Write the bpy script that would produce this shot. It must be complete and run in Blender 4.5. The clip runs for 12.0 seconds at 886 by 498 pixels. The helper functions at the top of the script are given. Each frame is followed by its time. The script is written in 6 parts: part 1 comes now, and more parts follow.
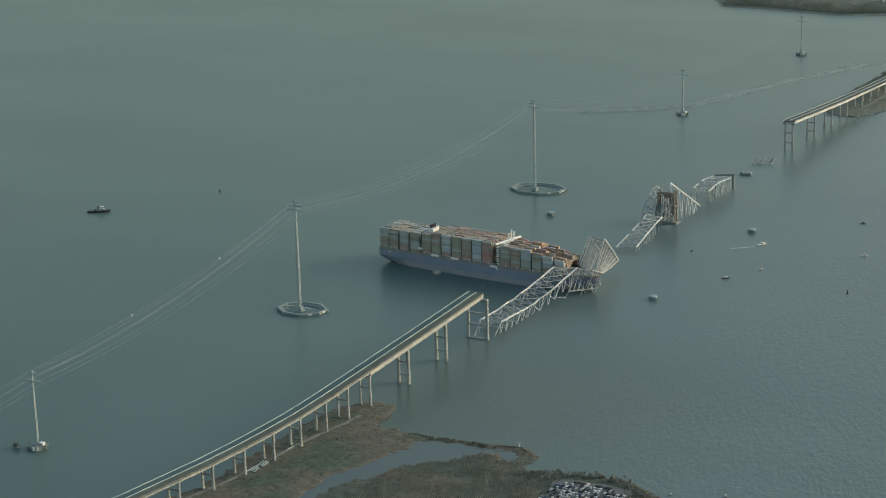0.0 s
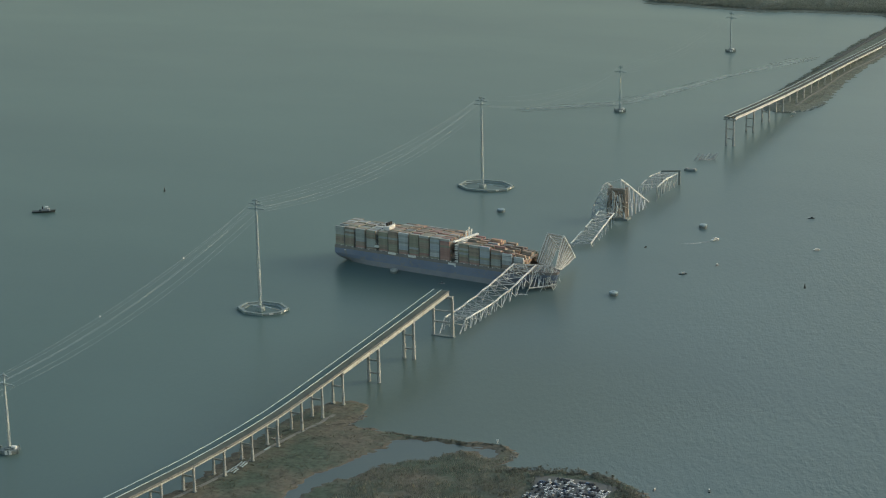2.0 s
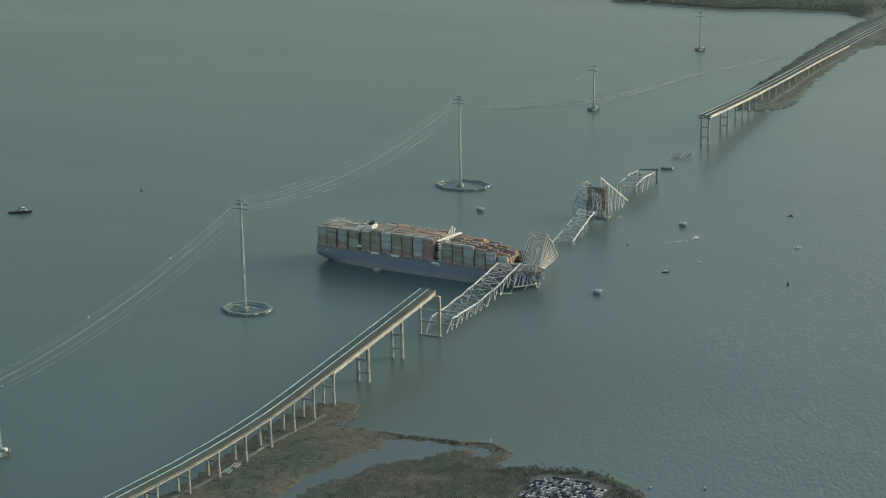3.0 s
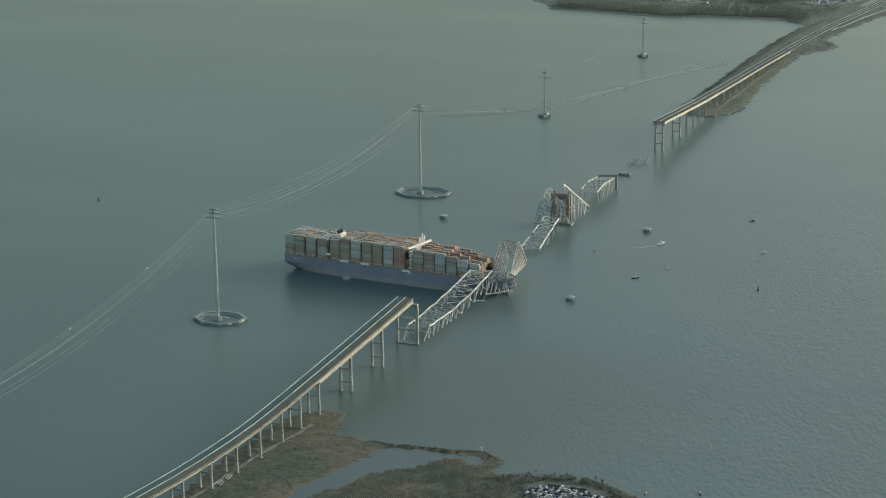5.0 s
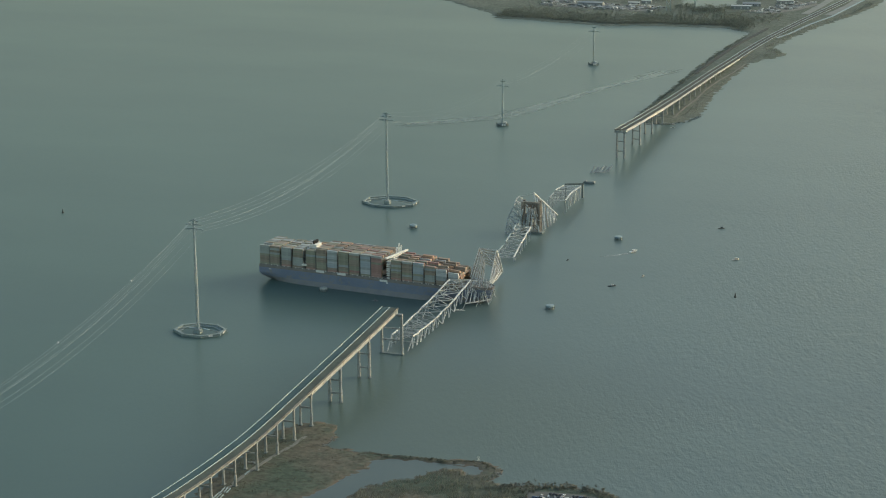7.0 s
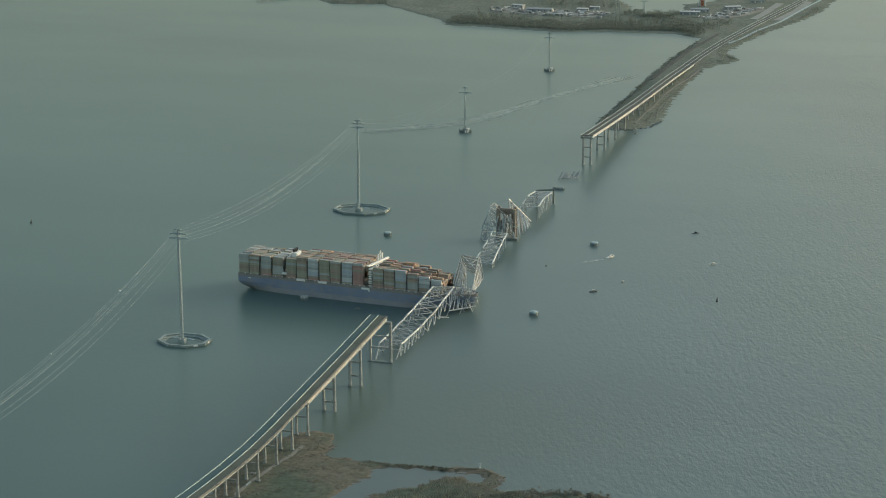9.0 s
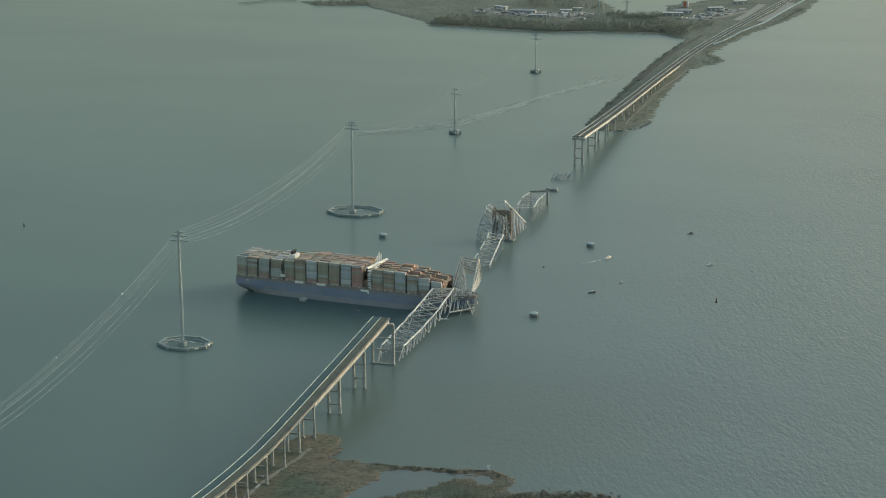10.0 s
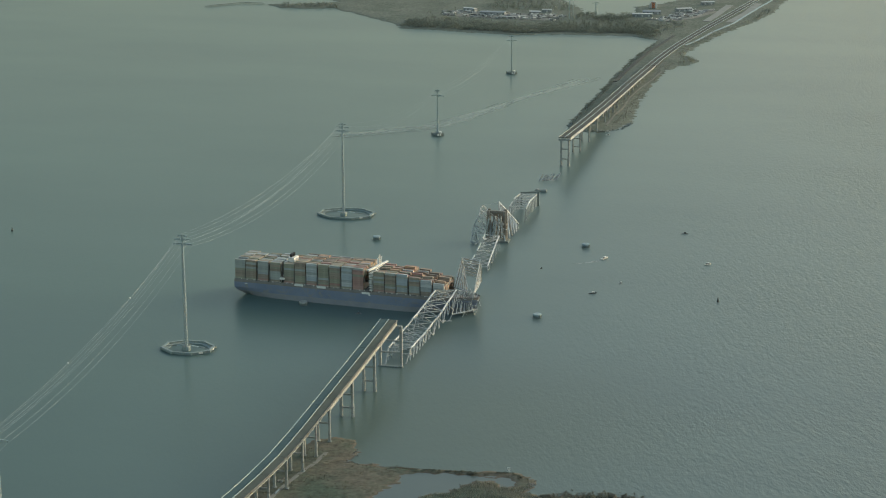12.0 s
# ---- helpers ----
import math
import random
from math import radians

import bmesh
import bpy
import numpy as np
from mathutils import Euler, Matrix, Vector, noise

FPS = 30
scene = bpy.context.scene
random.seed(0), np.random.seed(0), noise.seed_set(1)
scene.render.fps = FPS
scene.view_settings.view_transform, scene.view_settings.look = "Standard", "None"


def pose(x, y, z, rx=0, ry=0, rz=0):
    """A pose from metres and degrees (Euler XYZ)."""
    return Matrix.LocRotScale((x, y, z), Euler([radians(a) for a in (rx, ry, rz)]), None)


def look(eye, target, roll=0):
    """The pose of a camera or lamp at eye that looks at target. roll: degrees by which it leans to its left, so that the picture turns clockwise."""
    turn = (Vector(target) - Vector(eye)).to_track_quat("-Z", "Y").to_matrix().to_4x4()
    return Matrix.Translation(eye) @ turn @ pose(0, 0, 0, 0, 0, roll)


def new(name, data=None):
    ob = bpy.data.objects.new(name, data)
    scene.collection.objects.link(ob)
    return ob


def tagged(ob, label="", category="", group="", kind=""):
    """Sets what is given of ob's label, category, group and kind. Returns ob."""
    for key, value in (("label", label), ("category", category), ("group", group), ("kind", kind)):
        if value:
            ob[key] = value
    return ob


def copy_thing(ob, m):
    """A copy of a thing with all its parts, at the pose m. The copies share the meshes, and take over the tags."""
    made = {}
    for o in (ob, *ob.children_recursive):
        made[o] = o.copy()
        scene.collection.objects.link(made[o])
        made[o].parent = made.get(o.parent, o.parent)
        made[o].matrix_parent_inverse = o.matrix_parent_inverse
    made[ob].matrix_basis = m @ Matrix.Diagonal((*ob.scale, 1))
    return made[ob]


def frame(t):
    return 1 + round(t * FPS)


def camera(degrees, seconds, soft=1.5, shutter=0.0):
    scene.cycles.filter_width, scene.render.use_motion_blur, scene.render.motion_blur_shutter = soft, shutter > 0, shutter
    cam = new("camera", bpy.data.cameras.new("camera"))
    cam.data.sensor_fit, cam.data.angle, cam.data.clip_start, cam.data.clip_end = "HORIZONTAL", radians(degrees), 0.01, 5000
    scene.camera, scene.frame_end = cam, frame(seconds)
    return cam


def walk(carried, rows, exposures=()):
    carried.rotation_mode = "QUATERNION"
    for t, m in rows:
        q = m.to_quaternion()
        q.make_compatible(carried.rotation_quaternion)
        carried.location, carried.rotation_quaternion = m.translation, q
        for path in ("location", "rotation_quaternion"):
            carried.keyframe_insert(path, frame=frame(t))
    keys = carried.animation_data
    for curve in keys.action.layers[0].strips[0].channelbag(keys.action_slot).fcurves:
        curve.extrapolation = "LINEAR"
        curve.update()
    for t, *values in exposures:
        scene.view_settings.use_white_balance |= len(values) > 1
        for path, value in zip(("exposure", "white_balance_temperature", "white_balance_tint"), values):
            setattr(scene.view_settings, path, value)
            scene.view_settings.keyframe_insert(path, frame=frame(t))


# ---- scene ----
# Camera
cam = camera(25.016, 12.0, soft=1.0)


def aim(x, y, z, yaw, pitch, roll):
    """Pose from the eye, the yaw to the left of +y, the pitch upwards and the roll, in degrees."""
    ya, pi = radians(yaw), radians(pitch)
    way = Vector((-math.sin(ya) * math.cos(pi), math.cos(ya) * math.cos(pi), math.sin(pi)))
    eye = Vector((x, y, z))
    return look(eye, eye + way * 1000, roll)


walk(cam, [
    (0, aim(943.6, -1772.2, 651.8, 29.019, -15.403, -1.43)),
    (0.5, aim(926.1, -1780.1, 651.7, 28.132, -15.443, -1.32)),
    (1, aim(908.6, -1787.8, 651.7, 27.309, -15.475, -1.22)),
    (1.5, aim(891.0, -1795.3, 651.7, 26.555, -15.506, -1.12)),
    (2, aim(873.4, -1802.6, 651.8, 25.809, -15.530, -1.03)),
    (2.5, aim(855.8, -1809.7, 651.9, 25.084, -15.563, -0.94)),
    (3, aim(838.2, -1816.5, 652.0, 24.341, -15.581, -0.86)),
    (5, aim(767.7, -1841.2, 652.5, 21.537, -15.418, -0.57)),
    (5.5, aim(750.0, -1846.7, 652.5, 20.868, -15.364, -0.51)),
    (6, aim(732.4, -1851.9, 652.5, 20.219, -15.302, -0.46)),
    (6.5, aim(714.8, -1856.8, 652.5, 19.580, -15.241, -0.41)),
    (7, aim(697.1, -1861.4, 652.3, 18.969, -15.183, -0.37)),
    (7.5, aim(679.5, -1865.7, 652.1, 18.346, -15.121, -0.33)),
    (9.5, aim(609.3, -1879.4, 650.0, 16.078, -14.961, -0.22)),
    (10, aim(591.8, -1881.9, 649.1, 15.637, -14.936, -0.21)),
    (10.5, aim(574.3, -1884.1, 648.1, 15.196, -14.923, -0.20)),
    (11, aim(556.9, -1885.9, 646.8, 14.777, -14.899, -0.19)),
    (11.5, aim(539.5, -1887.3, 645.4, 14.333, -14.868, -0.20)),
    (12, aim(522.2, -1888.3, 643.8, 13.871, -14.836, -0.20)),
], exposures=[(0, 0.38, 6430, 4), (3, 0.415, 6460, 4.3), (6, 0.45, 6540, 3.3), (9.5, 0.47, 6630, 2.5), (12, 0.485, 6680, 2.2)])

# World, sun and sky
SUN_AZ, SUN_EL = 49.0, 18.0   # degrees to the right of the bridge's axis, and above the horizon
world = bpy.data.worlds.new("world")
scene.world = world
world.use_nodes = True
wn = world.node_tree.nodes
sky = wn.new("ShaderNodeTexSky")
sky.sky_type = "NISHITA"
sky.sun_disc = False
sky.sun_elevation = radians(SUN_EL)
sky.sun_rotation = radians(SUN_AZ)
sky.air_density = 1.4
sky.dust_density = 2.8
sky.ozone_density = 1.0
wn["Background"].inputs["Strength"].default_value = 0.15
world.node_tree.links.new(sky.outputs["Color"], wn["Background"].inputs["Color"])
sun_data = bpy.data.lights.new("sun", "SUN")
sun_data.energy = 1.15
sun_data.angle = radians(40.0)
sun_data.color = (1.0, 0.985, 0.955)
sun = new("sun", sun_data)
sun_dir = Vector((math.sin(radians(SUN_AZ)) * math.cos(radians(SUN_EL)), math.cos(radians(SUN_AZ)) * math.cos(radians(SUN_EL)), math.sin(radians(SUN_EL))))
sun.matrix_world = look(sun_dir * 800, (0, 0, 0))


# Materials
def material(name, colors, rough=0.7, metal=0.0, scale=0.5, fine=6.0, bump=0.15, dist=0.05, grime=None, by_object=0.0, by_island=0.0, spec=0.5, thin=0.0):
    """Principled surface: two colours mixed by a coarse and a fine noise, grime in patches, relief. Sizes per metre. thin: share of light that passes through leaves."""
    m = bpy.data.materials.new(name)
    m.use_nodes = True
    nt = m.node_tree
    n, l = nt.nodes, nt.links
    bsdf = n["Principled BSDF"]
    co = n.new("ShaderNodeTexCoord")
    coarse = n.new("ShaderNodeTexNoise")
    coarse.inputs["Scale"].default_value = scale
    coarse.inputs["Detail"].default_value = 5
    finer = n.new("ShaderNodeTexNoise")
    finer.inputs["Scale"].default_value = fine
    finer.inputs["Detail"].default_value = 3
    for t in (coarse, finer):
        l.new(co.outputs["Object"], t.inputs["Vector"])
    ramp = n.new("ShaderNodeValToRGB")
    ramp.color_ramp.elements[0].position, ramp.color_ramp.elements[1].position = 0.3, 0.7
    ramp.color_ramp.elements[0].color = (*colors[0], 1)
    ramp.color_ramp.elements[1].color = (*colors[-1], 1)
    for k, c in enumerate(colors[1:-1]):
        e = ramp.color_ramp.elements.new(0.3 + 0.4 * (k + 1) / (len(colors) - 1))
        e.color = (*c, 1)
    mix = n.new("ShaderNodeMath")
    mix.operation = "MULTIPLY_ADD"
    mix.inputs[1].default_value = 0.35
    l.new(finer.outputs["Fac"], mix.inputs[0])
    sub = n.new("ShaderNodeMath")
    sub.operation = "MULTIPLY_ADD"
    sub.inputs[1].default_value = 0.9
    sub.inputs[2].default_value = -0.12
    l.new(coarse.outputs["Fac"], sub.inputs[0])
    l.new(sub.outputs[0], mix.inputs[2])
    fac = mix.outputs[0]
    for amount, node, socket in ((by_object, "ShaderNodeObjectInfo", "Random"), (by_island, "ShaderNodeNewGeometry", "Random Per Island")):
        if amount:
            info = n.new(node)
            add = n.new("ShaderNodeMath")
            add.operation = "MULTIPLY_ADD"
            add.inputs[1].default_value = amount
            l.new(info.outputs[socket], add.inputs[0])
            l.new(fac, add.inputs[2])
            shift = n.new("ShaderNodeMath")
            shift.operation = "SUBTRACT"
            shift.inputs[1].default_value = amount / 2
            l.new(add.outputs[0], shift.inputs[0])
            fac = shift.outputs[0]
    l.new(fac, ramp.inputs["Fac"])
    color = ramp.outputs["Color"]
    if grime:
        g = n.new("ShaderNodeTexNoise")
        g.inputs["Scale"].default_value = scale * 2.7
        g.inputs["Detail"].default_value = 6
        g.inputs["Roughness"].default_value = 0.7
        l.new(co.outputs["Object"], g.inputs["Vector"])
        gr = n.new("ShaderNodeValToRGB")
        gr.color_ramp.elements[0].position, gr.color_ramp.elements[1].position = 0.52, 0.68
        l.new(g.outputs["Fac"], gr.inputs["Fac"])
        mx = n.new("ShaderNodeMix")
        mx.data_type = "RGBA"
        l.new(gr.outputs["Color"], mx.inputs["Factor"])
        l.new(color, mx.inputs["A"])
        mx.inputs["B"].default_value = (*grime, 1)
        color = mx.outputs["Result"]
    l.new(color, bsdf.inputs["Base Color"])
    bsdf.inputs["Roughness"].default_value = rough
    bsdf.inputs["Metallic"].default_value = metal
    bsdf.inputs["Specular IOR Level"].default_value = spec
    if bump:
        b = n.new("ShaderNodeBump")
        b.inputs["Strength"].default_value = bump
        b.inputs["Distance"].default_value = dist
        l.new(finer.outputs["Fac"], b.inputs["Height"])
        l.new(b.outputs["Normal"], bsdf.inputs["Normal"])
    if thin:
        glow = n.new("ShaderNodeBsdfTranslucent")
        l.new(color, glow.inputs["Color"])
        both = n.new("ShaderNodeMixShader")
        both.inputs["Fac"].default_value = thin
        l.new(bsdf.outputs["BSDF"], both.inputs[1])
        l.new(glow.outputs["BSDF"], both.inputs[2])
        l.new(both.outputs["Shader"], n["Material Output"].inputs["Surface"])
    return m


def water_material():
    m = bpy.data.materials.new("harbour_water")
    m.use_nodes = True
    nt = m.node_tree
    n, l = nt.nodes, nt.links
    bsdf = n["Principled BSDF"]
    co = n.new("ShaderNodeTexCoord")

    def noise_at(scale, stretch, turn, detail=3.0, rough=0.5, crests=False):
        """Noise of so many features a metre; with crests, drawn out along the direction turn."""
        mp = n.new("ShaderNodeMapping")
        mp.inputs["Scale"].default_value = (scale, scale * stretch, scale)
        if crests:
            mp.vector_type = "TEXTURE"
            mp.inputs["Scale"].default_value = (1 / scale, 1 / (scale * stretch), 1 / scale)
        mp.inputs["Rotation"].default_value = (0, 0, radians(turn))
        t = n.new("ShaderNodeTexNoise")
        t.inputs["Scale"].default_value = 1.0
        t.inputs["Detail"].default_value = detail
        t.inputs["Roughness"].default_value = rough
        l.new(co.outputs["Object"], mp.inputs["Vector"])
        l.new(mp.outputs["Vector"], t.inputs["Vector"])
        return t.outputs["Fac"]

    # slow drifts of colour: silt and slicks
    drift = noise_at(0.0016, 1.8, 25, 4.0)
    ramp = n.new("ShaderNodeValToRGB")
    ramp.color_ramp.elements[0].position, ramp.color_ramp.elements[1].position = 0.32, 0.68
    ramp.color_ramp.elements[0].color = (*WATER_A, 1)
    ramp.color_ramp.elements[1].color = (*WATER_B, 1)
    l.new(drift, ramp.inputs["Fac"])
    # sky glow towards the sun painted in: darker, greener left; lighter, greyer right
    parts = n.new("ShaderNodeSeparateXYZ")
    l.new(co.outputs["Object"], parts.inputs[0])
    sky_glow = n.new("ShaderNodeMapRange")
    sky_glow.interpolation_type = "SMOOTHSTEP"
    sky_glow.inputs["From Min"].default_value, sky_glow.inputs["From Max"].default_value = -380, 380
    l.new(parts.outputs["X"], sky_glow.inputs["Value"])
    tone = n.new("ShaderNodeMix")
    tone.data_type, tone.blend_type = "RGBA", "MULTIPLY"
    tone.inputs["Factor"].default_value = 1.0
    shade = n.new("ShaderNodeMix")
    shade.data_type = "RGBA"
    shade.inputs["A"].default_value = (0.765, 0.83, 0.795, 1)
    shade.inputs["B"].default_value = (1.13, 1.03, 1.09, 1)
    l.new(sky_glow.outputs["Result"], shade.inputs["Factor"])
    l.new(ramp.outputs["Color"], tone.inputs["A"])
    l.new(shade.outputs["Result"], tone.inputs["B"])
    # brown-green silt off the marsh, the piers' dark reflection painted into the tint
    reach = n.new("ShaderNodeVectorMath")
    reach.operation = "DISTANCE"
    reach.inputs[1].default_value = (110, -170, 0)
    l.new(co.outputs["Object"], reach.inputs[0])
    near = n.new("ShaderNodeMapRange")
    near.interpolation_type = "SMOOTHSTEP"
    near.inputs["From Min"].default_value, near.inputs["From Max"].default_value = 40, 330
    near.inputs["To Min"].default_value, near.inputs["To Max"].default_value = 1.0, 0.0
    l.new(reach.outputs["Value"], near.inputs["Value"])
    murk_reflection = n.new("ShaderNodeMix")
    murk_reflection.data_type, murk_reflection.blend_type = "RGBA", "MULTIPLY"
    murk_reflection.inputs["B"].default_value = (0.86, 0.82, 0.74, 1)
    l.new(near.outputs["Result"], murk_reflection.inputs["Factor"])
    l.new(tone.outputs["Result"], murk_reflection.inputs["A"])
    l.new(murk_reflection.outputs["Result"], bsdf.inputs["Base Color"])
    bsdf.inputs["IOR"].default_value = 1.33
    bsdf.inputs["Specular IOR Level"].default_value = 0.37
    # slicks: streaks in which the ripples die away
    streak = noise_at(0.0018, 2.2, 20, 4.0, 0.55)
    calm = n.new("ShaderNodeMapRange")
    calm.inputs["From Min"].default_value, calm.inputs["From Max"].default_value = 0.36, 0.62
    calm.inputs["To Min"].default_value, calm.inputs["To Max"].default_value = 0.5, 1.0
    l.new(streak, calm.inputs["Value"])
    rough = n.new("ShaderNodeMapRange")
    rough.inputs["To Min"].default_value, rough.inputs["To Max"].default_value = 0.26, 0.30
    l.new(calm.outputs["Result"], rough.inputs["Value"])
    l.new(rough.outputs["Result"], bsdf.inputs["Roughness"])
    ripples = noise_at(0.10, 2.1, -68, 4.0, 0.64, True)
    swell = noise_at(0.03, 2.2, -62, 2.0, 0.5, True)
    height = n.new("ShaderNodeMath")
    height.operation = "MULTIPLY_ADD"
    height.inputs[1].default_value = 0.5
    l.new(swell, height.inputs[0])
    l.new(ripples, height.inputs[2])
    b = n.new("ShaderNodeBump")
    b.inputs["Distance"].default_value = 0.9
    gain = n.new("ShaderNodeMath")
    gain.operation = "MULTIPLY"
    gain.inputs[1].default_value = 0.85
    # the open side of the harbour is more ruffled by the wind than the sheltered side
    sep = n.new("ShaderNodeSeparateXYZ")
    l.new(co.outputs["Object"], sep.inputs[0])
    wind = n.new("ShaderNodeMapRange")
    wind.interpolation_type = "SMOOTHSTEP"
    wind.inputs["From Min"].default_value, wind.inputs["From Max"].default_value = 30, 520
    wind.inputs["To Min"].default_value, wind.inputs["To Max"].default_value = 0.16, 1.4
    l.new(sep.outputs["X"], wind.inputs["Value"])
    both = n.new("ShaderNodeMath")
    both.operation = "MULTIPLY"
    l.new(calm.outputs["Result"], both.inputs[0])
    l.new(wind.outputs["Result"], both.inputs[1])
    l.new(both.outputs[0], gain.inputs[0])
    l.new(gain.outputs[0], b.inputs["Strength"])
    l.new(height.outputs[0], b.inputs["Height"])
    l.new(b.outputs["Normal"], bsdf.inputs["Normal"])
    return m


WATER_A, WATER_B = (0.087, 0.132, 0.127), (0.103, 0.156, 0.145)
WATER = water_material()
CONCRETE = material("concrete", [(0.265, 0.28, 0.27), (0.39, 0.405, 0.39)], 0.85, scale=0.12, fine=1.5, grime=(0.20, 0.195, 0.175), spec=0.15)
GIRDER = material("girder_paint", [(0.335, 0.35, 0.325), (0.492, 0.512, 0.475)], 0.6, scale=0.16, fine=1.2, grime=(0.25, 0.235, 0.195), spec=0.15)
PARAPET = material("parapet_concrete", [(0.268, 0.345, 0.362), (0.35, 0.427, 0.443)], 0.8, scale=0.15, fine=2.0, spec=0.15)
ASPHALT = material("asphalt", [(0.075, 0.082, 0.076), (0.105, 0.112, 0.104)], 0.9, scale=0.08, fine=1.0, spec=0.15)
RUST_STEEL = material("rusted_steel", [(0.20, 0.18, 0.15), (0.32, 0.295, 0.25)], 0.7, scale=0.3, fine=2.0, by_object=0.5)
RUST_PANEL = material("torn_deck_panel", [(0.23, 0.195, 0.165), (0.35, 0.295, 0.25)], 0.85, scale=0.25, fine=1.8, grime=(0.20, 0.125, 0.09), spec=0.15)
# lighter copy of the grey bridge steel, sunlight on the right-hand chords painted in
LIT_STEEL = material("lit_bridge_steel", [(0.50, 0.52, 0.505), (0.66, 0.67, 0.645)], 0.55, 0.1, scale=0.3, fine=2.0, grime=(0.34, 0.33, 0.30), by_object=0.3)
RING = material("fender_concrete", [(0.225, 0.275, 0.262), (0.31, 0.362, 0.345)], 0.85, scale=0.3, fine=2.0, grime=(0.17, 0.19, 0.165))
STEEL = material("grey_bridge_steel", [(0.31, 0.343, 0.345), (0.53, 0.562, 0.56)], 0.55, 0.1, scale=0.3, fine=2.0, grime=(0.25, 0.25, 0.23), by_object=0.5)
RUSTY = material("brown_pier_concrete", [(0.215, 0.195, 0.165), (0.305, 0.28, 0.24)], 0.85, scale=0.15, fine=1.5, grime=(0.19, 0.15, 0.12), spec=0.15)
GALV = material("galvanised_steel", [(0.29, 0.355, 0.36), (0.39, 0.455, 0.46)], 0.5, 0.1, scale=0.4, fine=3.0)
WIRE = material("aluminium_wire", [(0.29, 0.33, 0.32), (0.38, 0.42, 0.41)], 0.45, 0.1, scale=0.2, fine=1.0, bump=0)
FENDER = material("fender_timber", [(0.15, 0.18, 0.172), (0.205, 0.24, 0.23)], 0.85, scale=0.3, fine=2.0, grime=(0.12, 0.13, 0.11))
WHITE = material("white_paint", [(0.66, 0.65, 0.60), (0.80, 0.79, 0.74)], 0.5, scale=0.4, fine=2.0)
BLACK = material("black_paint", [(0.012, 0.012, 0.013), (0.03, 0.03, 0.03)], 0.6, scale=0.5, fine=2.0)
SLATE_ROAD = material("worn_grey_asphalt", [(0.070, 0.112, 0.114), (0.095, 0.140, 0.142)], 0.85, scale=0.06, fine=0.8, spec=0.15)
BROWN_ROAD = material("worn_brown_asphalt", [(0.092, 0.104, 0.088), (0.126, 0.139, 0.118)], 0.9, scale=0.06, fine=0.8, spec=0.15)
EDGE = material("patchy_edge_concrete", [(0.14, 0.147, 0.137), (0.20, 0.207, 0.195)], 0.85, scale=0.1, fine=1.5, grime=(0.08, 0.07, 0.06), spec=0.15)


# Mesh helpers
def mesh_of(name, verts, faces):
    me = bpy.data.meshes.new(name)
    me.from_pydata([tuple(v) for v in verts], [], faces)
    me.update()
    return me


def put(name, me, mat, parent=None, label="", m=None):
    if mat is not None and not me.materials:
        me.materials.append(mat)
    ob = new(name, me)
    if parent is not None:
        ob.parent = parent
    if m is not None:
        ob.matrix_basis = m
    if label:
        ob["label"] = label
    return ob


def thing(name, m, label, category, group="", kind=""):
    ob = new(name)
    ob.empty_display_size = 2.0
    ob.matrix_basis = m
    return tagged(ob, label, category, group, kind)


def sweep(profile, spine, closed=True, caps=True, up=Vector((0, 0, 1))):
    """Verts and faces of a profile (across, up) carried along a spine of points."""
    verts, faces = [], []
    n = len(profile)
    pts = [Vector(p) for p in spine]
    for k, p in enumerate(pts):
        d = (pts[min(k + 1, len(pts) - 1)] - pts[max(k - 1, 0)]).normalized()
        side = d.cross(up)
        if side.length < 1e-4:
            side = d.cross(Vector((0, 1, 0)))
        side.normalize()
        top = side.cross(d)
        verts += [p + side * a + top * b for a, b in profile]
    for k in range(len(pts) - 1):
        for j in range(n if closed else n - 1):
            a, b = k * n + j, k * n + (j + 1) % n
            faces.append((a, b, b + n, a + n))
    if closed and caps:
        faces.append(tuple(range(n))[::-1])
        faces.append(tuple(range((len(pts) - 1) * n, len(pts) * n)))
    return verts, faces


def rect(w, h, x=0.0, z=0.0, c=0.0):
    """A rectangular profile with cut corners."""
    a, b = w / 2, h / 2
    if c <= 0:
        return [(x - a, z - b), (x + a, z - b), (x + a, z + b), (x - a, z + b)]
    return [(x - a + c, z - b), (x + a - c, z - b), (x + a, z - b + c), (x + a, z + b - c), (x + a - c, z + b), (x - a + c, z + b), (x - a, z + b - c), (x - a, z - b + c)]


def hbeam(w, h):
    """An H-shaped profile."""
    t = w * 0.28
    return [(-w / 2, -h / 2), (w / 2, -h / 2), (w / 2, -h / 2 + t), (t / 2, -h / 2 + t), (t / 2, h / 2 - t), (w / 2, h / 2 - t), (w / 2, h / 2), (-w / 2, h / 2), (-w / 2, h / 2 - t), (-t / 2, h / 2 - t), (-t / 2, -h / 2 + t), (-w / 2, -h / 2 + t)]


def beam(name, p, q, w, h, mat, parent, label="", box=None, bend=0.0):
    """A steel member from p to q: a cut-corner box or, for the light braces, an H, with a slight bow."""
    p, q = Vector(p), Vector(q)
    pts = [p, q]
    box = w >= 0.7 if box is None else box
    if bend:
        mid = (p + q) / 2 + Vector((random.uniform(-1, 1), random.uniform(-1, 1), random.uniform(-1, 0.4))) * bend
        pts = [p, (p * 3 + q) / 4 * 0.5 + (p + mid) / 2 * 0.5, mid, (p + q * 3) / 4 * 0.5 + (q + mid) / 2 * 0.5, q]
    prof = rect(w, h, c=0.15 * min(w, h)) if box else hbeam(w, h)
    v, f = sweep(prof, pts)
    return put(name, mesh_of(name, v, f), mat, parent, label)


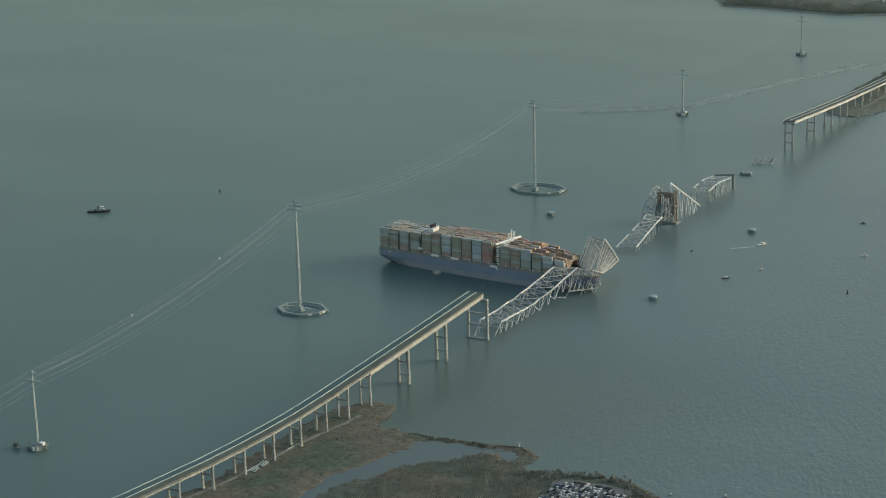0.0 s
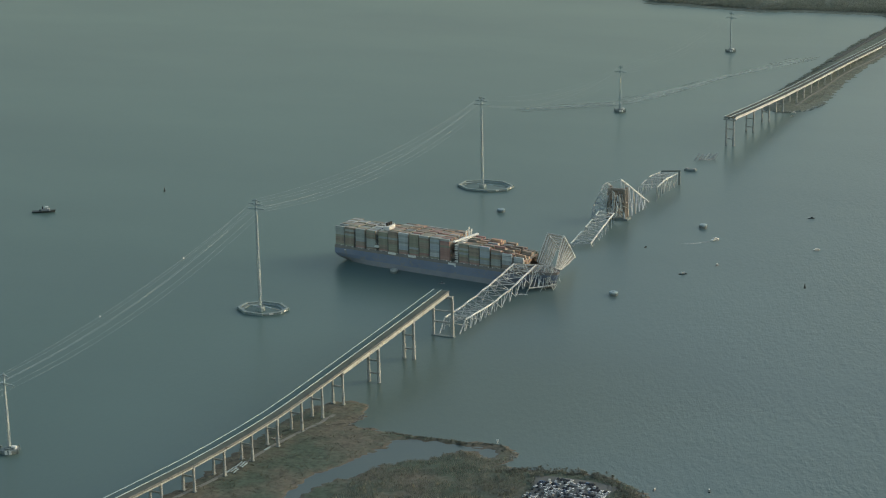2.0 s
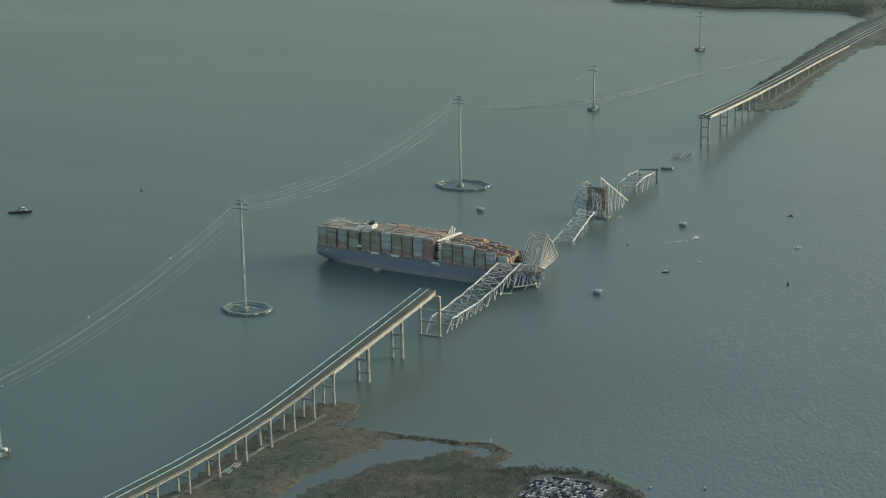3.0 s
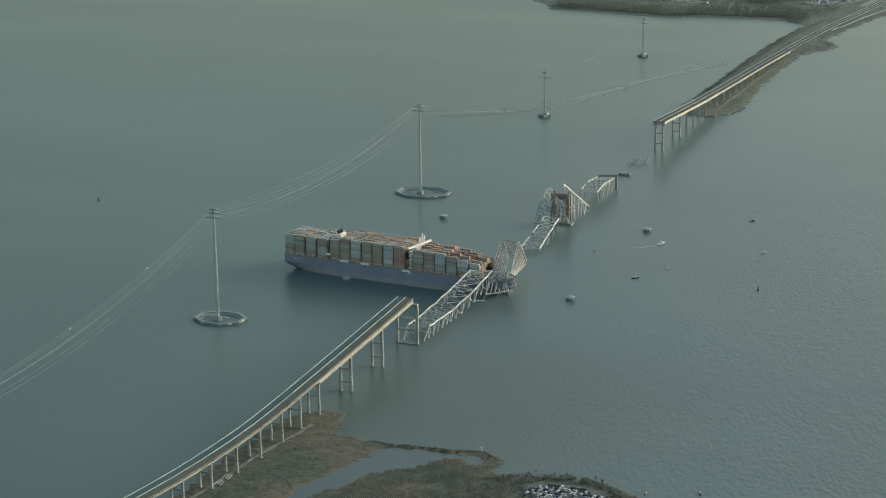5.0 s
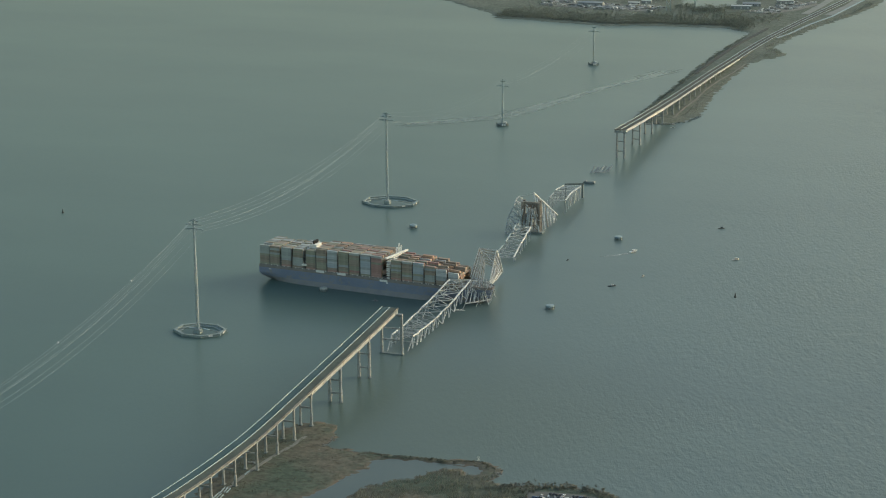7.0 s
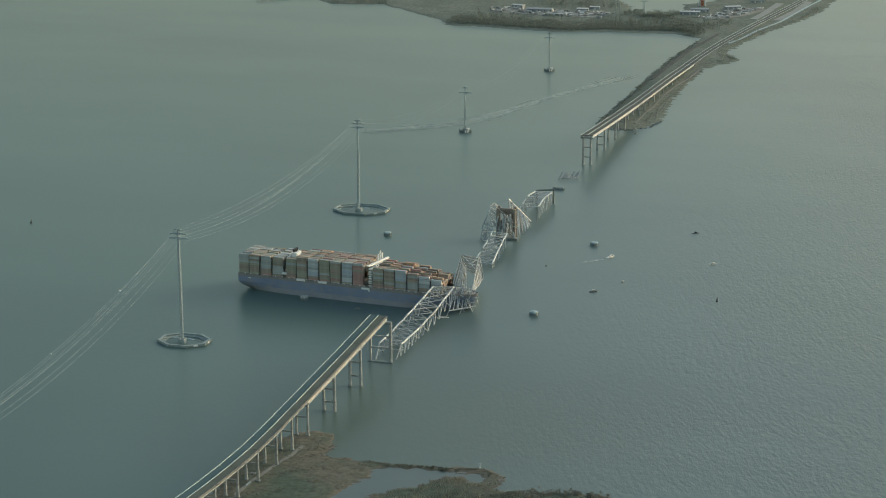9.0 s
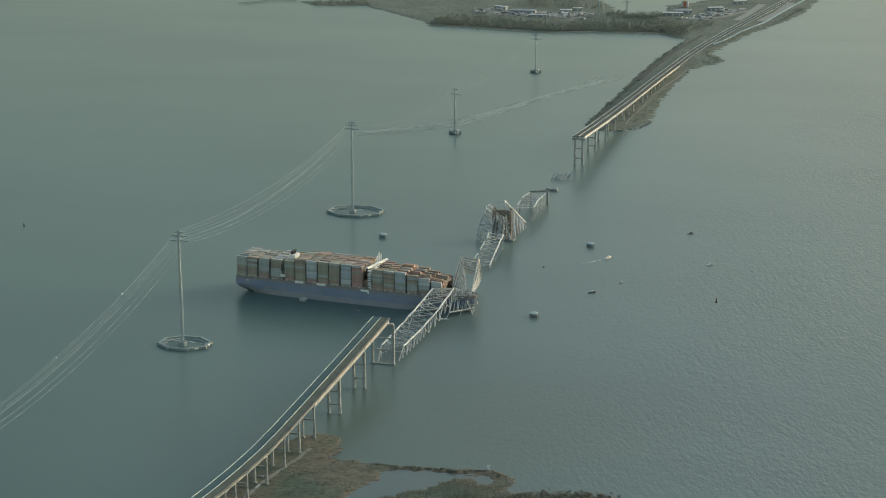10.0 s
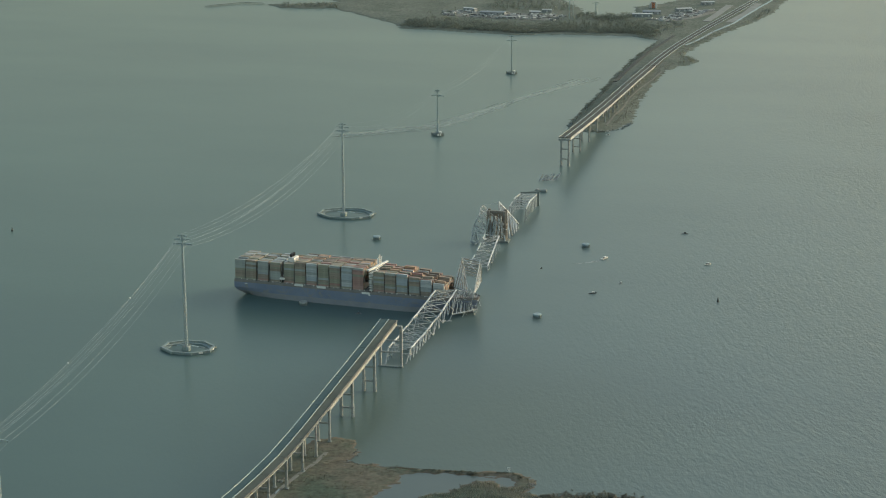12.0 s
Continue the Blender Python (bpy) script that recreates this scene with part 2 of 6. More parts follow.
def lathe(rings, n=16, cap=True):
    """Verts and faces from rings of (radius, z), about z."""
    verts, faces = [], []
    for r, z in rings:
        verts += [(r * math.cos(2 * math.pi * k / n), r * math.sin(2 * math.pi * k / n), z) for k in range(n)]
    for i in range(len(rings) - 1):
        for k in range(n):
            faces.append((i * n + k, i * n + (k + 1) % n, (i + 1) * n + (k + 1) % n, (i + 1) * n + k))
    if cap:
        faces.append(tuple(range(n))[::-1])
        faces.append(tuple(range((len(rings) - 1) * n, len(rings) * n)))
    return verts, faces


def block(w, d, h, c=0.1, z0=0.0):
    """A box with bevelled upright edges and top, standing at z0."""
    p = [(x, y) for x, y in rect(w, d, c=c)]
    q = [(x, y) for x, y in rect(w - 2 * c, d - 2 * c, c=c)]
    verts = [(x, y, z0) for x, y in p] + [(x, y, z0 + h - c) for x, y in p] + [(x, y, z0 + h) for x, y in q]
    faces = [(i, (i + 1) % 8, 8 + (i + 1) % 8, 8 + i) for i in range(8)] + [(8 + i, 8 + (i + 1) % 8, 16 + (i + 1) % 8, 16 + i) for i in range(8)]
    faces += [tuple(range(8))[::-1], tuple(range(16, 24))]
    return verts, faces


def joined(chunks):
    """Several (verts, faces) chunks as one."""
    verts, faces = [], []
    for v, f in chunks:
        k = len(verts)
        verts += [tuple(p) for p in v]
        faces += [tuple(i + k for i in g) for g in f]
    return verts, faces


def moved(chunk, m):
    v, f = chunk
    return [m @ Vector(p) for p in v], f


def interp(x, table):
    """Smooth value of a table of (x, y) at x."""
    if x <= table[0][0]:
        (a, b), (c, d) = table[0], table[1]
        return b + (x - a) * (d - b) / (c - a)
    for (a, b), (c, d) in zip(table, table[1:]):
        if x <= c:
            return b + (x - a) * (d - b) / (c - a)
    (a, b), (c, d) = table[-2], table[-1]
    return b + (x - a) * (d - b) / (c - a)


# Water: one sheet to the horizon
def water_sheet():
    edge = 14000
    v = [(-edge, -edge, 0), (edge, -edge, 0), (edge, edge, 0), (-edge, edge, 0)]
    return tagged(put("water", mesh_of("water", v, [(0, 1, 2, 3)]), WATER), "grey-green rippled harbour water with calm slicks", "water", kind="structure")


water_sheet()


# Road bridges: what is left of the two approaches
def near_x(y):
    return interp(y, [(-640, -50), (-560, -30), (-511, -21.5), (-471, -15.0), (-430, -10), (-390, -6), (-350, -3.2), (-300, -1.8), (-230, -1.0), (-120, -0.3), (0, 0), (10, 0)])


def near_z(y):
    """Height of the girders' underside."""
    return 44.5 + 0.062 * y + 0.00003 * y * y


def near_rise(y):
    """From there up to the deck: the spans over land are shallower."""
    return interp(y, [(-640, 3.9), (-520, 3.7), (-430, 3.1), (-330, 3.1), (-230, 4.1), (-150, 4.5), (10, 4.5)])


FAR_X = [(975, 1.0), (1100, 0.5), (1250, 0.0), (1450, 1.0), (1650, 2.5), (1890, 5.0), (2016, 10.0), (2158, 22.0), (2396, 51.0), (2651, 86.0), (2850, 113.0), (3300, 175.0)]
FAR_Z = [(975, 41.0), (1095, 33.5), (1250, 25.0), (1460, 17.5), (1650, 11.5), (1890, 2.5), (1960, 1.0)]


def far_x(y):
    return interp(y, FAR_X)


def far_z(y):
    return interp(y, FAR_Z)


def span(parent, fx, fz, y0, y1, half=9.4, depth=3.3, steps=6, roads=(SLATE_ROAD, BROWN_ROAD), edge=EDGE, steel=GIRDER):
    """One span of deck between two piers, with its girders, slab and barriers."""
    ys = [y0 + (y1 - y0) * k / steps for k in range(steps + 1)]
    line = [Vector((fx(y), y, fz(y))) for y in ys]
    for x in (-half + 1.0, -2.9, 2.9, half - 1.0):
        v, f = sweep([(x - 0.7, 0.0), (x + 0.7, 0.0), (x + 0.7, 0.25), (x + 0.2, 0.3), (x + 0.2, depth - 0.3), (x + 0.6, depth - 0.2), (x + 0.6, depth), (x - 0.6, depth), (x - 0.6, depth - 0.2), (x - 0.2, depth - 0.3), (x - 0.2, 0.3), (x - 0.7, 0.25)], line)
        put("girder", mesh_of("girder", v, f), steel, parent, "cream painted steel girder with rust streaks")
    for s, mat, label in ((-1, roads[0], "worn grey asphalt carriageway"), (1, roads[1], "brownish asphalt carriageway")):
        v, f = sweep([(min(0, s * half), depth), (max(0, s * half), depth), (max(0, s * half), depth + (0.55 if s > 0 else 0.72)), (min(0, s * half), depth + (0.72 if s > 0 else 0.55))], line)
        put("road_deck", mesh_of("road_deck", v, f), mat, parent, label)
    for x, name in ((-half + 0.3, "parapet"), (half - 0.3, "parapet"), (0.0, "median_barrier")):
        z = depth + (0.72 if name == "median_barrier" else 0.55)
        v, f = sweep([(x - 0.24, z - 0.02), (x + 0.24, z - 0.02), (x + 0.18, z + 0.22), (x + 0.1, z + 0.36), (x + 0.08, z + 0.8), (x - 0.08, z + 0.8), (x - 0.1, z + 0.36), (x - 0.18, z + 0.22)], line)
        # right-hand barrier takes the edge material, the others the parapet material
        put(name, mesh_of(name, v, f), edge if x > 1 else PARAPET, parent, "right-hand concrete barrier" if x > 1 else "pale concrete barrier")
    # web stiffeners of the outer girders
    count = max(2, int((y1 - y0) / 6.5))
    for s in (-1, 1):
        chunks = []
        for k in range(count + 1):
            y = y0 + 0.3 + (y1 - y0 - 0.6) * k / count
            chunks.append(moved(block(0.2, 0.14, depth - 0.7, 0.03), pose(fx(y) + s * (half - 0.66), y, fz(y) + 0.34)))
        tagged(put("web_stiffener", mesh_of("web_stiffener", *joined(chunks)), steel, parent), kind="stuff")
    # edge beam along both sides
    for s in (-1, 1):
        v, f = sweep(rect(0.5, 0.9, s * (half + 0.15), depth + 0.2, 0.08), line)
        put("edge_beam", mesh_of("edge_beam", v, f), edge, parent)


def pier(parent, x, y, z_top, half, z_base=-3.0, wide=2.4, struts=1, cap_half=8.6, mat=CONCRETE, footing=True, shift=0.0):
    """A two-column pier with its cap, cross struts and footings."""
    cap = put("pier", mesh_of("pier", *moved(block(cap_half * 2, wide * 1.1, 2.0, 0.2), pose(x + shift, y, z_top - 2.0))), mat, parent, "weathered concrete pier with two columns")
    for s in (-1, 1):
        h = z_top - 2.0 - z_base
        rings = [(wide * 0.62, 0), (wide * 0.62, h * 0.42), (wide * 0.52, h * 0.46), (wide * 0.52, h)]
        v, f = lathe(rings, 8)
        v = [(a * 1.0 + x + s * half, b * 1.15 + y, c + z_base) for a, b, c in v]
        put("column", mesh_of("column", v, f), mat, cap)
        if footing and z_base > -1:
            v, f = block(wide * 1.7, wide * 2.0, 1.6, 0.25)
            put("footing", mesh_of("footing", *moved((v, f), pose(x + s * half, y, z_base - 0.3 if z_base > -1 else -0.9))), FENDER, cap, "darker wet concrete footing")
    for k in range(struts):
        z = z_base + (z_top - z_base) * (k + 1) / (struts + 1) + (0.0 if struts > 1 else 3.0)
        v, f = sweep(rect(1.3, 1.7, c=0.15), [(x - half, y, z), (x + half, y, z)])
        put("strut", mesh_of("strut", v, f), mat, cap)
    return cap


def near_bridge():
    b = thing("approach_bridge", pose(0, 0, 0), "four-lane road bridge approach ending in a broken edge", "bridge")
    ys = [0, -80, -157, -230, -270, -308, -350, -390, -430, -471, -511, -551, -591, -631]
    for a, c in zip(ys, ys[1:]):
        deep = 4.5 if a > -225 else 2.0
        span(b, lambda y: near_x(y) - 2.0, lambda y: near_z(y) + near_rise(y) - deep, c + 0.15, a - 0.15 if a else a + 2.0, half=9.2, depth=deep, steps=8 if a > -230 else 5)
    for k, y in enumerate(ys):
        if k == 0:
            continue
        land = y < -225
        pier(b, near_x(y), y, near_z(y) + near_rise(y) - (2.0 if y < -235 else 4.5), 5.6, 0.6 if land else -4.0, 2.2 if land else 3.2, 1 if land else 2, footing=True, shift=-2.0)
    # the tall end pier with its wide legs
    cap = put("pier", mesh_of("pier", *moved(block(24.5, 3.4, 2.4, 0.25), pose(0, 0, 42.0))), CONCRETE, b, "tall concrete end pier with wide-set legs")
    for s in (-1, 1):
        v, f = sweep(rect(2.9, 3.0, c=0.4), [(s * 11.2, 0, -4), (s * 11.2, 0, 42.3)], up=Vector((0, 1, 0)))
        put("column", mesh_of("column", v, f), CONCRETE, cap)
    for z, h in ((28.0, 1.3), (15.5, 2.0)):
        v, f = sweep(rect(1.8, h, c=0.15), [(-11, 0, z), (11, 0, z)])
        put("strut", mesh_of("strut", v, f), CONCRETE, cap)
    v, f = block(27, 5, 2.6, 0.4)
    put("plinth", mesh_of("plinth", *moved((v, f), pose(0, 0, -1.6))), FENDER, cap, "low wet concrete plinth at the waterline")
    return b


def far_bridge():
    b = thing("approach_bridge", pose(0, 0, 0), "far road bridge approach descending to a causeway", "bridge")
    ys = [982, 1083, 1166, 1243, 1320, 1362, 1404, 1446, 1488, 1530, 1572, 1614, 1656, 1698, 1740, 1782, 1824, 1866]
    for a, c in zip(ys, ys[1:]):
        # girders and edges in brighter tones than on the near bridge
        span(b, far_x, far_z, a - 2.0 if a == 982 else a + 0.15, c - 0.15, depth=2.6 if a < 1320 else 1.9, steps=4, roads=(ASPHALT, ASPHALT), edge=GIRDER, steel=LIT_STEEL)
    for k, y in enumerate(ys[:-1]):
        land = y > 1250
        if far_z(y) < 4:
            continue
        pier(b, far_x(y), y, far_z(y), 5.6, 0.4 if land else -4.0, 3.0 if k == 0 else 2.5, 2 if k < 2 else 1 if k < 4 else 0, 10.0 if k == 0 else 8.6)
    return b


near_bridge()
far_bridge()


# Fallen truss spans
def lerp(a, b, t):
    return Vector(a) * (1 - t) + Vector(b) * t


def along(nodes, t):
    """A point at the share t of a chain of nodes, by length."""
    pts = [Vector(p) for p in nodes]
    lens = [(q - p).length for p, q in zip(pts, pts[1:])]
    d = t * sum(lens)
    for p, q, s in zip(pts, pts[1:], lens):
        if d <= s + 1e-6:
            return p + (q - p) * (d / s)
        d -= s
    return pts[-1]


def truss(parent, left, right, drop_left, drop_right, panels, laterals=True, lower=False, gap_right=(), gap_left=(), chord=1.5, post=0.75, cross=False, chord_tones=(STEEL, STEEL)):
    """A span of two trusses: chords, posts and diagonals down to the lower chords, lateral braces between the upper chords.
    drop_*: vectors from the upper to the lower chord, at the start and the end."""
    sides = []
    for nodes, drops, gaps, paint in ((left, drop_left, gap_left, chord_tones[0]), (right, drop_right, gap_right, chord_tones[1])):
        up = [along(nodes, k / panels) + Vector((random.uniform(-0.3, 0.3), random.uniform(-0.3, 0.3), random.uniform(-0.4, 0.4))) for k in range(panels + 1)]
        low = [u + lerp(drops[0], drops[1], k / panels) for k, u in enumerate(up)]
        sides.append((up, low))
        for k in range(panels):
            if k not in gaps:
                beam("upper_chord", up[k], up[k + 1], chord, chord * 1.15, paint, parent, box=True)
                if random.random() < 0.75:
                    beam("diagonal", up[k + 1] if k % 2 else up[k], low[k] if k % 2 else low[k + 1], post * 0.85, post, STEEL, parent, bend=0.4)
            if lower and k % 3 != 1:
                beam("lower_chord", low[k], low[k + 1], chord * 0.9, chord, STEEL, parent, box=True)
        for u, w in zip(up, low):
            beam("post", u, w, post, post, STEEL, parent, bend=0.3)
    if laterals:
        for k in range(panels + 1):
            a, b = sides[0][0][k], sides[1][0][k]
            beam("cross_strut", a, b, post * 0.9, post * 0.9, STEEL, parent)
            if k < panels and cross:
                for p, q in ((a, sides[1][0][k + 1]), (b, sides[0][0][k + 1])):
                    beam("lateral_brace", p, q, post * 0.85, post * 0.7, STEEL, parent, bend=0.25)
            elif k < panels:
                mid = (a + b + sides[0][0][k + 1] + sides[1][0][k + 1]) / 4 - Vector((0, 0, random.uniform(0, 1.2)))
                for e in (a, b, sides[0][0][k + 1], sides[1][0][k + 1]):
                    if random.random() < 0.85:
                        beam("lateral_brace", e, mid, post * 0.5, post * 0.5, STEEL, parent)
    return sides


def near_wreck():
    random.seed(11)
    w = thing("collapsed_truss", pose(0, 0, 0), "fallen grey steel truss span leaning from the water onto the bow", "bridge wreck")
    left = [(-8.5, 22, 12.5), (-8, 62, 13.2), (-7.5, 100, 15.0), (-2.5, 143, 23.0), (2.3, 181, 31.0)]
    right = [(14.2, 26, 12.4), (13.8, 62, 11.0), (13.2, 104, 9.8), (17.0, 150, 16.5), (21.0, 202, 27.0)]
    drop = (Vector((0.5, -3.5, -12.5)), Vector((2, -6, -12)), Vector((3, -8, -12)))
    low = truss(w, left[:3], right[:3], (drop[0], drop[1]), (drop[0], drop[1]), 6)
    up = truss(w, left[2:], right[2:], (drop[1], drop[2]), (drop[1], drop[2]), 6, cross=True)
    # further posts and hangers along the open side, between the panel points
    for (ul, ll), (ur, lr) in (low, up):
        for k in range(len(ur) - 1):
            for q in (0.5,):
                beam("hanger", lerp(ur[k], ur[k + 1], q), lerp(lr[k], lr[k + 1], q - 0.35), 0.8, 0.85, STEEL, w, bend=0.4)
    for (ul, ll), (ur, lr) in (low,):
        for k in range(len(ul) - 1):
            beam("sway_brace", ul[k], lerp(ur[k], lr[k], random.uniform(0.3, 0.9)), 0.34, 0.38, STEEL, w, bend=0.5)
            beam("sway_brace", ur[k + 1], lerp(ul[k], ll[k], random.uniform(0.3, 0.9)), 0.4, 0.45, STEEL, w, bend=0.5)
            if k % 2:
                beam("floor_beam", lerp(ul[k], ll[k], 0.7), lerp(ur[k], lr[k], 0.7), 0.6, 0.8, STEEL, w, bend=0.3)
    for a, b in (((-8.5, 22, 12.5), (-7.5, 6, -1)), ((14.2, 26, 12.4), (12.9, 12, -1))):
        beam("end_post", a, b, 1.2, 1.3, STEEL, w, box=True)
    # the end panel that has folded down over the bow
    a, b, c = Vector((2.3, 181, 31)), Vector((21, 202, 27)), Vector((18.5, 186, 19.5))
    for p, q in ((a, lerp(b, c, 0.5)), (a, lerp(a, c, 0.7) - Vector((0, 0, 6))), (lerp(a, b, 0.5), c), (a, Vector((14, 200, 26))), (Vector((10, 192, 29)), Vector((6, 178, 20)))):
        beam("folded_brace", p, q, 0.8, 0.9, STEEL, w, bend=0.6)
    return w


def bow_wreck():
    random.seed(12)
    w = thing("collapsed_truss", pose(0, 0, 0), "twisted grey truss bay lying in front of the bow", "bridge wreck")
    lo = [(22, 178, 5.5), (33, 192, 5.0), (44, 207, 4.5)]
    hi = [(21, 202, 26.5), (29, 210, 23.5), (37.5, 217.5, 21)]
    n = 6
    up = [along(hi, k / n) for k in range(n + 1)]
    dn = [along(lo, k / n) for k in range(n + 1)]
    for k in range(n):
        beam("upper_chord", up[k], up[k + 1], 1.1, 1.2, STEEL, w, box=True)
        beam("lower_chord", dn[k], dn[k + 1], 1.2, 1.3, STEEL, w, box=True)
        beam("diagonal", up[k] if k % 2 else up[k + 1], dn[k + 1] if k % 2 else dn[k], 0.7, 0.8, STEEL, w, bend=0.6)
        beam("brace", lerp(up[k], dn[k], 0.5), lerp(up[k + 1], dn[k + 1], 0.4), 0.5, 0.6, STEEL, w, bend=0.8)
    for u, d in zip(up, dn):
        beam("post", u, d, 0.8, 0.9, STEEL, w, bend=0.4)
    for k in range(0, n + 1, 3):
        d = dn[k] + Vector((-2, -4, -6))
        beam("broken_strut", dn[k], d, 0.6, 0.7, STEEL, w, bend=0.3)
    for k in range(40):
        s = random.random()
        a = Vector((30 + 15 * s + random.uniform(-2, 2), 196 + 16 * s + random.uniform(-3, 1), random.uniform(5, 23)))
        b = a + Vector((random.uniform(-6, 6), random.uniform(-5, 2), random.choice((-1, 1)) * random.uniform(4, 12)))
        b.z = min(max(b.z, -0.5), 25)
        beam("tangled_member", a, b, random.uniform(0.5, 0.95), 0.8, STEEL, w, bend=0.5)
    for k in range(46):
        a = Vector((random.uniform(14, 40), random.uniform(196, 222), random.uniform(8, 27)))
        b = a + Vector((random.uniform(-9, 9), random.uniform(-8, 5), random.uniform(-9, 5)))
        beam("tangled_member", a, b, random.uniform(0.45, 0.9), 0.8, STEEL, w, bend=0.9)
    return w


def standing_wreck():
    """Two planes of truss that stand on end above the bow."""
    random.seed(13)
    w = thing("collapsed_truss", pose(0, 0, 0), "upended truss panels standing on the bow of the ship", "bridge wreck")
    planes = (
        ([(18.5, 241, 54), (15.5, 263, 38.5), (11.5, 285, 22)], [(14, 221, 24.5), (22, 218, 23.5), (32, 214, 22)], 6),
        ([(41.4, 233, 55), (34, 270, 32.5), (26, 306, 9)], [(38, 217, 21), (33.5, 238, 13.5), (27.5, 260, 6)], 7),
    )
    ends = []
    for top, base, n in planes:
        up = [along(top, k / n) for k in range(n + 1)]
        dn = [along(base, k / n) for k in range(n + 1)]
        ends.append((up, dn))
        for k in range(n):
            beam("chord", up[k], up[k + 1], *((1.2, 1.2) if n == 6 else (1.9, 1.9)), STEEL, w, box=True)
            beam("foot_chord", dn[k], dn[k + 1], 1.0, 1.1, STEEL, w, box=True)
            if True:
                beam("diagonal", up[k + 1 - k % 2], dn[k + k % 2], 0.4, 0.45, STEEL, w, bend=0.5)
        for u, d in zip(up, dn):
            beam("post", u, d, *((0.8, 0.85) if n == 6 else (1.05, 1.1)), STEEL, w, bend=0.7)
        # rusted stringers and floor beams between the posts
        for k in range(n):
            beam("stringer", lerp(up[k], up[k + 1], 0.5), lerp(dn[k], dn[k + 1], 0.5), 0.6, 0.7, RUST_STEEL, w, box=False, bend=0.5)
        for q in (0.35, 0.68):
            for k in range(n):
                if random.random() < 0.6:
                    beam("floor_beam", lerp(up[k], dn[k], q), lerp(up[k + 1], dn[k + 1], q + random.uniform(-0.08, 0.08)), 0.5, 0.6, RUST_STEEL if random.random() < 0.6 else STEEL, w, bend=0.3)
        if n == 6:
            for q in (0.22, 0.4, 0.58, 0.76):
                for k in range(n):
                    if random.random() < 0.3:
                        beam("rung", lerp(up[k], dn[k], q), lerp(up[k + 1], dn[k + 1], q), 0.6, 0.6, STEEL, w)
    (u0, d0), (u1, d1) = ends
    # cross struts and braces between the two upended chords
    for k in range(7):
        a, b = u0[k], along(planes[1][0], k / 6 * 0.9)
        beam("cross_strut", a, b, 0.6, 0.65, STEEL, w, bend=0.5)
        if k < 6:
            beam("lateral_brace", a, along(planes[1][0], (k + 1) / 6 * 0.9), 0.4, 0.45, RUST_STEEL, w, bend=0.4)
            beam("cross_strut", lerp(u0[k], u0[k + 1], 0.5), along(planes[1][0], (k + 0.5) / 6 * 0.9), 0.4, 0.45, RUST_STEEL, w, bend=0.5)
    for a, b in ((u0[0], u1[0]), (u0[2], u1[2]), (d0[3], d1[2]), (u0[0], lerp(u1[0], d1[0], 0.4)), (u0[3], u1[2])):
        beam("tie", a, b, 0.45, 0.5, STEEL, w, bend=1.0)
    return w


